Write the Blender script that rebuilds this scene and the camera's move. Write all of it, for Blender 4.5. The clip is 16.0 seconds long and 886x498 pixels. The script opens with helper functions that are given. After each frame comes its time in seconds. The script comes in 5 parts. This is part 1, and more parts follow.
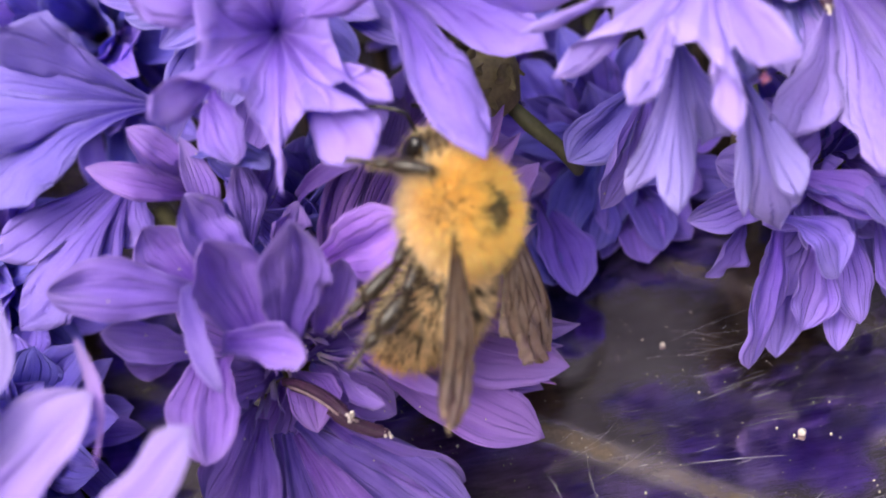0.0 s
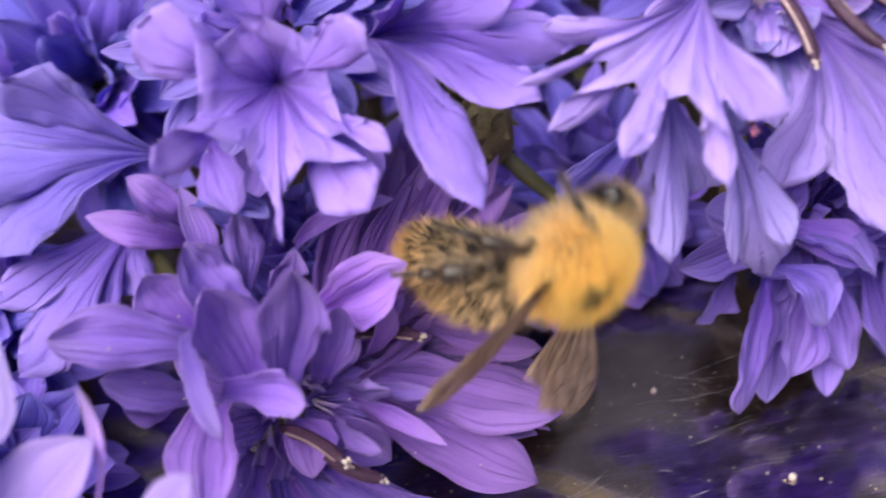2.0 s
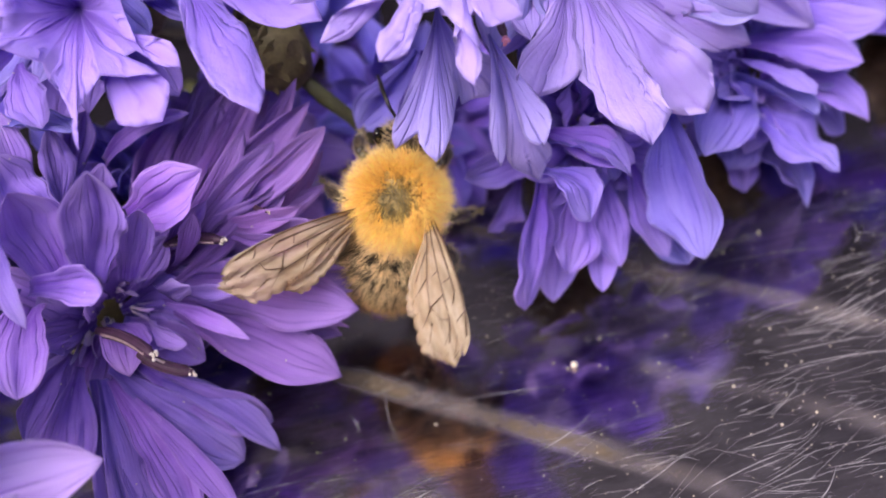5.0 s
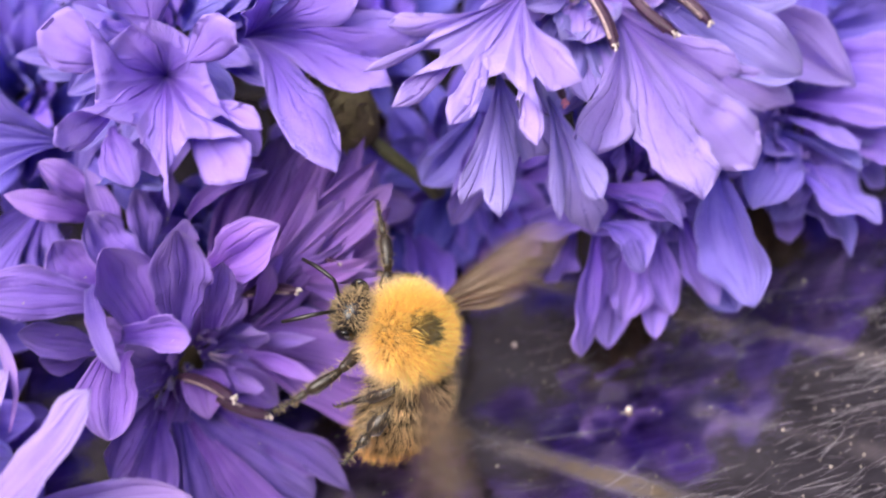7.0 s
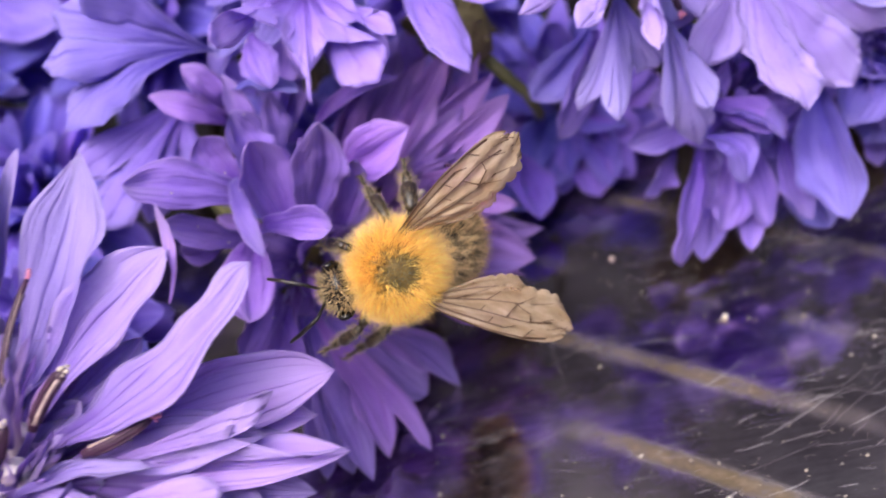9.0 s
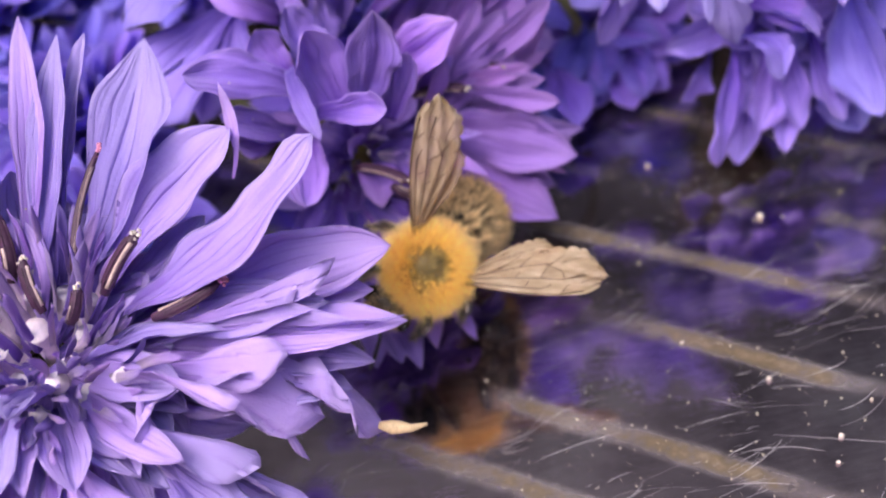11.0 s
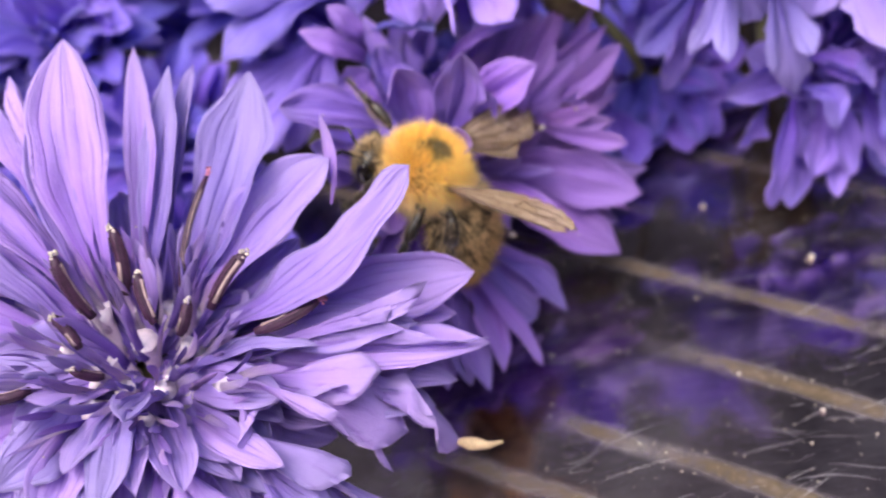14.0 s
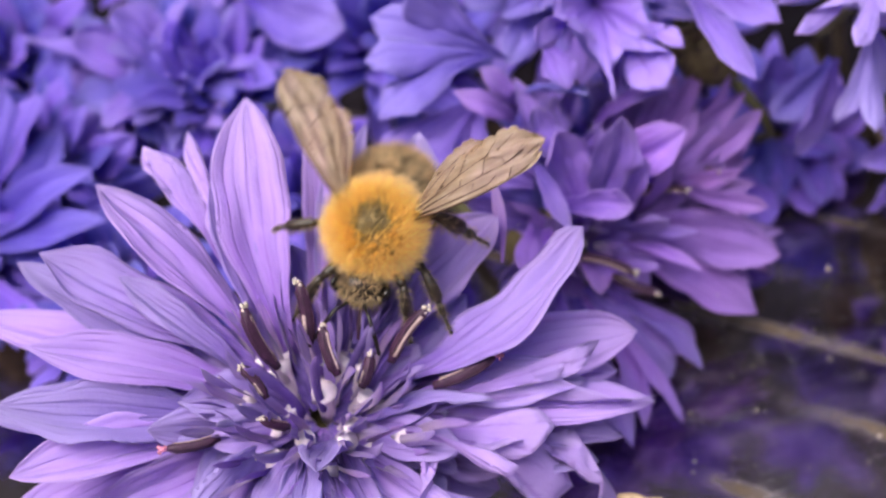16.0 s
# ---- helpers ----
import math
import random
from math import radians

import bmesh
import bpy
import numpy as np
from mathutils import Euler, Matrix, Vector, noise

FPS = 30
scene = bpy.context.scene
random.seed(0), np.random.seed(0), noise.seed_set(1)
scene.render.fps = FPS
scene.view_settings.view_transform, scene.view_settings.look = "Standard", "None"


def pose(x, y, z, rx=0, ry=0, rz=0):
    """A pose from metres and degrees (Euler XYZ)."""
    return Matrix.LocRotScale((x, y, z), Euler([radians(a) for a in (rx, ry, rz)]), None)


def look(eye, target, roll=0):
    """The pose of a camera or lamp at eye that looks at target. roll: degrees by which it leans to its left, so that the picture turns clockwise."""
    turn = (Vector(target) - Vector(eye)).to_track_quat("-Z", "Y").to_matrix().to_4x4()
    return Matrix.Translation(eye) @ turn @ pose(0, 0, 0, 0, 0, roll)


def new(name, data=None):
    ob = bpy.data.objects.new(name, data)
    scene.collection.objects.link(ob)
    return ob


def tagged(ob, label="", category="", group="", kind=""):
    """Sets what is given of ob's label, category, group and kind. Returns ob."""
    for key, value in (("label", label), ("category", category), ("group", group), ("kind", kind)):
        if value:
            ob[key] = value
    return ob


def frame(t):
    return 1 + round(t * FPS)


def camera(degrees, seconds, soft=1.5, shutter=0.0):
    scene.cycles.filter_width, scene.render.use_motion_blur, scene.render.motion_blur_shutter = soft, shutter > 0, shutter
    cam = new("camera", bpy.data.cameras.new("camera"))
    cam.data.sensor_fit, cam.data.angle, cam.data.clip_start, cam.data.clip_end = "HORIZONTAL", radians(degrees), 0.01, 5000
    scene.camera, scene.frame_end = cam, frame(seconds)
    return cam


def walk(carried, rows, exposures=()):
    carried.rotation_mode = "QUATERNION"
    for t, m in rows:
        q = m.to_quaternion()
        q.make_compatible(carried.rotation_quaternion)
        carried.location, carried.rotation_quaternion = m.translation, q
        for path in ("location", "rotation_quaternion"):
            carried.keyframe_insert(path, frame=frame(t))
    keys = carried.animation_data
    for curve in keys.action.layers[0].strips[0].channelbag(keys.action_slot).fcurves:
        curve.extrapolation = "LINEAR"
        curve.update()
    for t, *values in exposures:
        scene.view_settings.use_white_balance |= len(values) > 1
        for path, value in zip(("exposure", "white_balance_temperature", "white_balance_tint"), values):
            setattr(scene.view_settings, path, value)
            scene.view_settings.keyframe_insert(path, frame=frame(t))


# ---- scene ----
# ---- camera ----
cam = camera(41.2, 16.0, soft=1.8, shutter=0.7)
PATH = [
    (0, (0.02096, -0.02735, 0.06912), (0.01651, 0.03910, -0.00547), -14.65),
    (0.5, (0.02123, -0.02729, 0.06930), (0.01639, 0.03922, -0.00521), -14.59),
    (1, (0.02107, -0.02729, 0.06943), (0.01629, 0.03951, -0.00483), -14.46),
    (1.5, (0.02087, -0.02748, 0.06935), (0.01657, 0.03989, -0.00442), -14.22),
    (2, (0.02044, -0.02756, 0.07036), (0.01796, 0.04110, -0.00230), -13.31),
    (2.5, (0.02082, -0.02821, 0.07058), (0.02358, 0.04018, -0.00233), -10.47),
    (3, (0.02539, -0.02958, 0.06908), (0.02727, 0.03820, -0.00443), -11.63),
    (3.5, (0.02624, -0.03201, 0.06804), (0.03088, 0.03534, -0.00574), -10.46),
    (6, (0.02797, -0.04004, 0.07364), (0.03098, 0.02870, 0.00108), -11.85),
    (6.5, (0.02669, -0.04008, 0.07487), (0.02954, 0.03016, 0.00375), -12.01),
    (7, (0.02536, -0.04096, 0.07423), (0.02727, 0.03000, 0.00380), -12.51),
    (7.5, (0.02326, -0.04419, 0.07383), (0.02339, 0.02637, 0.00298), -13.40),
    (8, (0.01932, -0.04624, 0.07468), (0.01942, 0.02421, 0.00371), -13.03),
    (8.5, (0.01987, -0.04665, 0.07534), (0.02024, 0.02415, 0.00472), -12.54),
    (9, (0.01708, -0.04751, 0.07449), (0.01707, 0.02305, 0.00363), -12.58),
    (9.5, (0.01367, -0.04813, 0.07503), (0.01312, 0.02278, 0.00452), -12.76),
    (10, (0.01135, -0.05050, 0.07359), (0.01093, 0.02049, 0.00316), -12.93),
    (10.2, (0.01202, -0.05145, 0.07279), (0.01220, 0.01907, 0.00189), -12.78),
    (12.3, (0.01049, -0.05842, 0.07054), (0.01000, 0.01357, 0.00114), -12.66),
    (12.5, (0.00953, -0.05877, 0.07030), (0.01001, 0.01360, 0.00129), -12.34),
    (13, (0.00933, -0.05635, 0.07342), (0.00958, 0.01577, 0.00415), -11.59),
    (13.5, (0.00724, -0.05647, 0.07427), (0.00762, 0.01620, 0.00557), -11.02),
    (14, (0.00629, -0.05802, 0.07520), (0.00664, 0.01489, 0.00676), -10.74),
    (14.5, (0.00256, -0.05861, 0.07723), (0.00209, 0.01593, 0.01058), -11.04),
    (15, (-0.00138, -0.05750, 0.07936), (-0.00185, 0.01787, 0.01364), -10.63),
    (15.5, (-0.00465, -0.05667, 0.08028), (-0.00533, 0.01858, 0.01443), -10.10),
    (16, (-0.00455, -0.05774, 0.07913), (-0.00455, 0.01767, 0.01346), -9.62),
]
walk(cam, [(t, look(eye, target, roll)) for t, eye, target, roll in PATH],
     [(0.0, 1.44), (3.5, 1.39), (6.0, 1.54), (7.5, 1.54), (8.5, 1.49), (12.5, 1.54), (13.5, 1.48), (14.5, 1.36), (15.2, 1.22), (16.0, 1.22)])
cam.data.dof.use_dof, cam.data.dof.focus_distance, cam.data.dof.aperture_fstop = True, 0.0755, 29.0

# ---- light ----
world = bpy.data.worlds.new("world")
scene.world = world
world.use_nodes = True
wn = world.node_tree
sky = wn.nodes.new("ShaderNodeTexSky")
sky.sky_type, sky.sun_disc = "NISHITA", False
sky.sun_elevation, sky.sun_rotation = radians(64), radians(236)
sky.dust_density, sky.ozone_density = 4.0, 1.0
wn.links.new(sky.outputs[0], wn.nodes["Background"].inputs[0])
wn.nodes["Background"].inputs[1].default_value = 0.15
sun = new("sun", bpy.data.lights.new("sun", "SUN"))
sun.data.energy, sun.data.angle, sun.data.color = 0.8, radians(60), (1.0, 0.97, 0.93)
sun.matrix_world = look((-0.33, -0.22, 0.91), (0, 0, 0))


# ---- materials ----
def shader(name):
    m = bpy.data.materials.new(name)
    m.use_nodes = True
    nt = m.node_tree
    return m, nt, nt.nodes["Principled BSDF"]


def node(nt, kind, **values):
    n = nt.nodes.new("ShaderNode" + kind)
    for key, value in values.items():
        if key in n.inputs:
            n.inputs[key].default_value = value
    return n


def ramp(nt, source, stops):
    r = nt.nodes.new("ShaderNodeValToRGB")
    while len(r.color_ramp.elements) < len(stops):
        r.color_ramp.elements.new(0.5)
    for e, (at, colour) in zip(r.color_ramp.elements, stops):
        e.position, e.color = at, (*colour, 1)
    nt.links.new(source, r.inputs[0])
    return r


def math_node(nt, op, a, b=0.0, c=0.0):
    n = nt.nodes.new("ShaderNodeMath")
    n.operation = op
    for i, v in enumerate((a, b, c)):
        if isinstance(v, (int, float)):
            n.inputs[i].default_value = v
        else:
            nt.links.new(v, n.inputs[i])
    return n.outputs[0]


def mixed(nt, factor, a, b, blend="MIX"):
    n = nt.nodes.new("ShaderNodeMix")
    n.data_type, n.blend_type = "RGBA", blend
    for socket, v in ((n.inputs[0], factor), (n.inputs[6], a), (n.inputs[7], b)):
        if isinstance(v, (int, float)):
            socket.default_value = v
        elif isinstance(v, tuple):
            socket.default_value = (*v, 1)
        else:
            nt.links.new(v, socket)
    return n.outputs[2]


def bump(nt, height, strength, distance, bsdf):
    b = nt.nodes.new("ShaderNodeBump")
    b.inputs["Strength"].default_value, b.inputs["Distance"].default_value = strength, distance
    nt.links.new(height, b.inputs["Height"])
    nt.links.new(b.outputs[0], bsdf.inputs["Normal"])


def petal_material(name, deep, light, pale):
    """A petal: darker towards its throat, veined along its length, thin enough to let light through."""
    m, nt, p = shader(name)
    uv = node(nt, "UVMap")
    sep = node(nt, "SeparateXYZ")
    nt.links.new(uv.outputs[0], sep.inputs[0])
    across, along = sep.outputs[0], sep.outputs[1]
    info = nt.nodes.new("ShaderNodeObjectInfo")
    geo = nt.nodes.new("ShaderNodeTexCoord")
    # thin veins run along the petal, wander, branch and fade
    shift = math_node(nt, "MULTIPLY", info.outputs["Random"], 40.0)

    def along_noise(sx, sy, detail, rough):
        mp = node(nt, "Mapping")
        nt.links.new(uv.outputs[0], mp.inputs[0])
        mp.inputs["Scale"].default_value = (sx, sy, 1.0)
        n = node(nt, "TexNoise", Scale=1.0, Detail=detail, Roughness=rough, Distortion=0.2)
        n.noise_dimensions = "4D"
        nt.links.new(mp.outputs[0], n.inputs["Vector"])
        nt.links.new(shift, n.inputs["W"])
        return n.outputs[0]

    streak, fibre, wander, fade = along_noise(4.0, 0.6, 2.0, 0.5), along_noise(34.0, 2.2, 3.0, 0.6), along_noise(2.2, 2.6, 2.0, 0.5), along_noise(5.0, 3.0, 2.0, 0.5)
    place = math_node(nt, "ADD", math_node(nt, "MULTIPLY", across, 7.0), math_node(nt, "MULTIPLY", wander, 1.3))
    place = math_node(nt, "ADD", place, shift)
    far = math_node(nt, "ABSOLUTE", math_node(nt, "SUBTRACT", math_node(nt, "FRACT", place), 0.5))
    line = ramp(nt, far, [(0.0, (1, 1, 1)), (0.05, (0.6, 0.6, 0.6)), (0.17, (0, 0, 0))]).outputs[0]
    vein = math_node(nt, "MULTIPLY", line, ramp(nt, fade, [(0.36, (0, 0, 0)), (0.6, (1, 1, 1))]).outputs[0])
    rim_light = math_node(nt, "POWER", math_node(nt, "ABSOLUTE", math_node(nt, "MULTIPLY_ADD", across, 2.0, -1.0)), 9.0)
    blot = node(nt, "TexNoise", Scale=330.0, Detail=5.0, Roughness=0.65)
    nt.links.new(geo.outputs["Object"], blot.inputs["Vector"])
    tone = math_node(nt, "ADD", math_node(nt, "MULTIPLY", along, 0.60), math_node(nt, "MULTIPLY", streak, 0.40))
    tone = math_node(nt, "ADD", tone, math_node(nt, "MULTIPLY", fibre, 0.26))
    base = ramp(nt, tone, [(0.38, deep), (0.72, light), (1.0, pale)])
    col = mixed(nt, math_node(nt, "MULTIPLY", vein, 0.55), base.outputs[0], deep)
    patchy = ramp(nt, blot.outputs[0], [(0.40, (0, 0, 0)), (0.72, (1, 1, 1))]).outputs[0]
    col = mixed(nt, math_node(nt, "MULTIPLY", patchy, 0.25), col, pale)
    # paler edge: light through the thin rim, painted into the colour
    col = mixed(nt, math_node(nt, "MULTIPLY", rim_light, 0.4), col, pale)
    hue = node(nt, "HueSaturation")
    nt.links.new(math_node(nt, "MULTIPLY_ADD", info.outputs["Random"], 0.03, 0.485), hue.inputs["Hue"])
    nt.links.new(math_node(nt, "MULTIPLY_ADD", info.outputs["Random"], 0.25, 0.88), hue.inputs["Value"])
    nt.links.new(col, hue.inputs["Color"])
    nt.links.new(hue.outputs[0], p.inputs["Base Color"])
    p.inputs["Roughness"].default_value = 0.62
    p.inputs["Specular IOR Level"].default_value = 0.3
    p.inputs["Sheen Weight"].default_value = 0.12
    height = math_node(nt, "ADD", math_node(nt, "MULTIPLY", vein, -0.8), math_node(nt, "MULTIPLY", fibre, 0.5))
    height = math_node(nt, "ADD", height, math_node(nt, "MULTIPLY", blot.outputs[0], 1.6))
    bump(nt, height, 0.75, 0.0002, p)
    thin = nt.nodes.new("ShaderNodeBsdfTranslucent")
    nt.links.new(hue.outputs[0], thin.inputs[0])
    both = nt.nodes.new("ShaderNodeMixShader")
    both.inputs[0].default_value = 0.30
    nt.links.new(p.outputs[0], both.inputs[1])
    nt.links.new(thin.outputs[0], both.inputs[2])
    nt.links.new(both.outputs[0], nt.nodes["Material Output"].inputs[0])
    return m


def plain(name, colour, rough=0.6, spread=0.35, scale=900.0, metal=0.0, relief=0.0):
    """A surface of one colour with uneven tone and fine relief."""
    m, nt, p = shader(name)
    geo = nt.nodes.new("ShaderNodeTexCoord")
    n1 = node(nt, "TexNoise", Scale=scale, Detail=6.0, Roughness=0.65)
    n2 = node(nt, "TexNoise", Scale=scale * 6, Detail=3.0)
    for n in (n1, n2):
        nt.links.new(geo.outputs["Object"], n.inputs["Vector"])
    tone = math_node(nt, "ADD", math_node(nt, "MULTIPLY", n1.outputs[0], 0.7), math_node(nt, "MULTIPLY", n2.outputs[0], 0.3))
    low, high = (tuple(c * k for c in colour) for k in (1 - spread, 1 + spread))
    r = ramp(nt, tone, [(0.3, low), (0.7, high)])
    nt.links.new(r.outputs[0], p.inputs["Base Color"])
    p.inputs["Roughness"].default_value, p.inputs["Metallic"].default_value = rough, metal
    if relief:
        bump(nt, tone, 0.6, relief, p)
    return m


PETALS = {
    "blue": petal_material("blue_petal", (0.10, 0.04, 0.52), (0.31, 0.205, 0.77), (0.42, 0.32, 0.85)),
    # deeper blue for back heads, darkened to carry the shade between them
    "deep": petal_material("shaded_blue_petal", (0.05, 0.025, 0.38), (0.19, 0.115, 0.70), (0.33, 0.25, 0.85)),
    "pale": petal_material("pale_blue_petal", (0.20, 0.12, 0.66), (0.42, 0.315, 0.83), (0.49, 0.395, 0.86)),
    "lilac": petal_material("lilac_petal", (0.27, 0.13, 0.62), (0.47, 0.32, 0.79), (0.54, 0.405, 0.83)),
    "rosy": petal_material("rosy_white_lobe", (0.86, 0.70, 0.82), (0.58, 0.38, 0.80), (0.33, 0.18, 0.74)),
    "purple": petal_material("purple_petal", (0.16, 0.055, 0.41), (0.36, 0.175, 0.64), (0.48, 0.28, 0.75)),
    "violet": petal_material("violet_petal", (0.14, 0.05, 0.45), (0.36, 0.195, 0.74), (0.50, 0.33, 0.83)),
}
ANTHER = plain("anther", (0.05, 0.014, 0.045), 0.55, 0.5, 2500.0, relief=0.00006)
POLLEN = plain("pollen", (0.66, 0.56, 0.50), 0.8, 0.2, 4000.0, relief=0.00008)
FILAMENT = plain("filament", (0.46, 0.33, 0.32), 0.6, 0.4, 2500.0)
STIGMA = plain("stigma", (0.62, 0.22, 0.36), 0.6, 0.3, 3000.0)
DISC = plain("disc_floret", (0.82, 0.68, 0.78), 0.5, 0.2, 900.0, relief=0.00008)
DRY = plain("dry_petal", (0.50, 0.36, 0.22), 0.7, 0.4, 1200.0, relief=0.0001)
BRACT = plain("bract", (0.15, 0.115, 0.05), 0.7, 0.6, 700.0, relief=0.0001)
STEM = plain("stem", (0.105, 0.10, 0.045), 0.7, 0.4, 500.0, relief=0.0001)
DUST = plain("dust", (0.65, 0.58, 0.45), 0.8, 0.3, 2000.0)
SCRATCH = plain("scratch", (0.38, 0.35, 0.38), 0.45, 0.4, 900.0)
# for surroundings out of view; so dark to keep the metal's reflections dark
UNSEEN_DARK = plain("unseen_dark", (0.012, 0.0095, 0.012), 0.9, 0.3, 6.0)


def metal_material():
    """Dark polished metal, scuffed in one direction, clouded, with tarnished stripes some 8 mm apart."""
    m, nt, p = shader("dark_metal")
    geo = nt.nodes.new("ShaderNodeTexCoord")

    def noise_at(scale, detail, rough, turn=None, stretch=1.0):
        n = node(nt, "TexNoise", Scale=scale, Detail=detail, Roughness=rough)
        if turn is None:
            nt.links.new(geo.outputs["Object"], n.inputs["Vector"])
        else:
            mp = node(nt, "Mapping")
            mp.inputs["Rotation"].default_value = (0, 0, radians(turn))
            mp.inputs["Scale"].default_value = (1.0, stretch, 1.0)
            nt.links.new(geo.outputs["Object"], mp.inputs[0])
            nt.links.new(mp.outputs[0], n.inputs["Vector"])
        return n.outputs[0]

    scuff = noise_at(300.0, 9.0, 0.75, 4, 7.0)
    hair = noise_at(420.0, 6.0, 0.7, 12, 30.0)
    cloud = noise_at(75.0, 9.0, 0.7)
    grit = noise_at(1900.0, 4.0, 0.7)
    tone = math_node(nt, "ADD", math_node(nt, "MULTIPLY", scuff, 0.35), math_node(nt, "MULTIPLY", cloud, 0.65))
    base = ramp(nt, tone, [(0.36, (0.18, 0.15, 0.18)), (0.52, (0.56, 0.47, 0.55)), (0.70, (0.92, 0.85, 0.92))]).outputs[0]
    lines = ramp(nt, hair, [(0.57, (0, 0, 0)), (0.70, (1, 1, 1))]).outputs[0]
    base = mixed(nt, math_node(nt, "MULTIPLY", lines, 0.5), base, (0.62, 0.58, 0.58))
    # thin dulling dust film; its purple tint paints in the flowers' hazy reflections
    haze_film = ramp(nt, noise_at(60.0, 9.0, 0.72), [(0.42, (0.0, 0.0, 0.0)), (0.74, (0.16, 0.16, 0.16))]).outputs[0]
    base = mixed(nt, haze_film, base, (0.18, 0.125, 0.185))
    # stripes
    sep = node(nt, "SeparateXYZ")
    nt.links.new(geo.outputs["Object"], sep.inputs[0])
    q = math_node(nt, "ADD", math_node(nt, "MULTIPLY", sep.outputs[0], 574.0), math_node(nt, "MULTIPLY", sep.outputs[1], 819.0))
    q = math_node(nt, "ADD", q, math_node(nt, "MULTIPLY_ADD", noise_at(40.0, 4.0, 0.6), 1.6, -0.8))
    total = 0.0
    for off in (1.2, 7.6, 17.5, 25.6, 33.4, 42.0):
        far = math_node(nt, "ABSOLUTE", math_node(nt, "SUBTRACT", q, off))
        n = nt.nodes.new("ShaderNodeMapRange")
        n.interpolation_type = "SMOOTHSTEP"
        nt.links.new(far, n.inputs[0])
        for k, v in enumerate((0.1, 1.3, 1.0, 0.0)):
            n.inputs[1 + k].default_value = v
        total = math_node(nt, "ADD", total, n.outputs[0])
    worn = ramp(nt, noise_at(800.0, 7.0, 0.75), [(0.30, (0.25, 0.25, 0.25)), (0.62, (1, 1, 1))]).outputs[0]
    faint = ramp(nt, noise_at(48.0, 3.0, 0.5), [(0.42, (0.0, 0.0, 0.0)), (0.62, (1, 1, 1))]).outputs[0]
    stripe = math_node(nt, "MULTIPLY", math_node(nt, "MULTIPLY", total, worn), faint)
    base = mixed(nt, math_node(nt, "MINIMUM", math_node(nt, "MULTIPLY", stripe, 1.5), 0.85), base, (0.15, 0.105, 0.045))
    nt.links.new(base, p.inputs["Base Color"])
    nt.links.new(math_node(nt, "SUBTRACT", math_node(nt, "MULTIPLY_ADD", stripe, -0.9, 1.0), math_node(nt, "MULTIPLY", haze_film, 0.4)), p.inputs["Metallic"])
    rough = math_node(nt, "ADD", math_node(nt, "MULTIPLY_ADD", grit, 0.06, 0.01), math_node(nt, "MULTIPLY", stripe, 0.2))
    nt.links.new(rough, p.inputs["Roughness"])
    height = math_node(nt, "ADD", math_node(nt, "MULTIPLY", scuff, 0.8), math_node(nt, "MULTIPLY", grit, 0.35))
    bump(nt, math_node(nt, "ADD", height, math_node(nt, "MULTIPLY", lines, 0.5)), 0.06, 0.0001, p)
    return m


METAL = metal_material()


# ---- helpers of this scene; shapes are written in millimetres ----
MM = 0.001


def link_mesh(name, bm, material, parent=None, label="", smooth=True):
    me = bpy.data.meshes.new(name)
    bmesh.ops.recalc_face_normals(bm, faces=bm.faces[:])
    for f in bm.faces:
        f.smooth = smooth
    bm.to_mesh(me)
    bm.free()
    me.materials.append(material)
    ob = new(name, me)
    if parent:
        ob.parent = parent
    return tagged(ob, label)


def part(name, bm, material, parent, label="", smooth=True):
    return link_mesh(name, bm, material, parent, label, smooth)


def tube(bm, points, radii, sides=8):
    """A round tube along points, closed at both ends."""
    rings = []
    points = [Vector(p) for p in points]
    for i, p in enumerate(points):
        d = (points[min(i + 1, len(points) - 1)] - points[max(i - 1, 0)]).normalized()
        a = d.orthogonal().normalized()
        if i:
            a = (last - d * last.dot(d)).normalized()
        last, b = a, d.cross(a)
        rings.append([bm.verts.new((p + radii[i] * (math.cos(k) * a + math.sin(k) * b)) * MM) for k in (2 * math.pi * j / sides for j in range(sides))])
    for r, s in zip(rings, rings[1:]):
        for j in range(sides):
            bm.faces.new((r[j], r[(j + 1) % sides], s[(j + 1) % sides], s[j]))
    bm.faces.new(rings[0][::-1])
    bm.faces.new(rings[-1])
    return rings


def ball(bm, centre, size, turn=None, segments=16, rings=10):
    m = Matrix.Translation(Vector(centre) * MM) @ (turn.to_4x4() if turn else Matrix()) @ Matrix.Diagonal((size[0] * MM, size[1] * MM, size[2] * MM, 1))
    return bmesh.ops.create_uvsphere(bm, u_segments=segments, v_segments=rings, radius=1.0, matrix=m)["verts"]


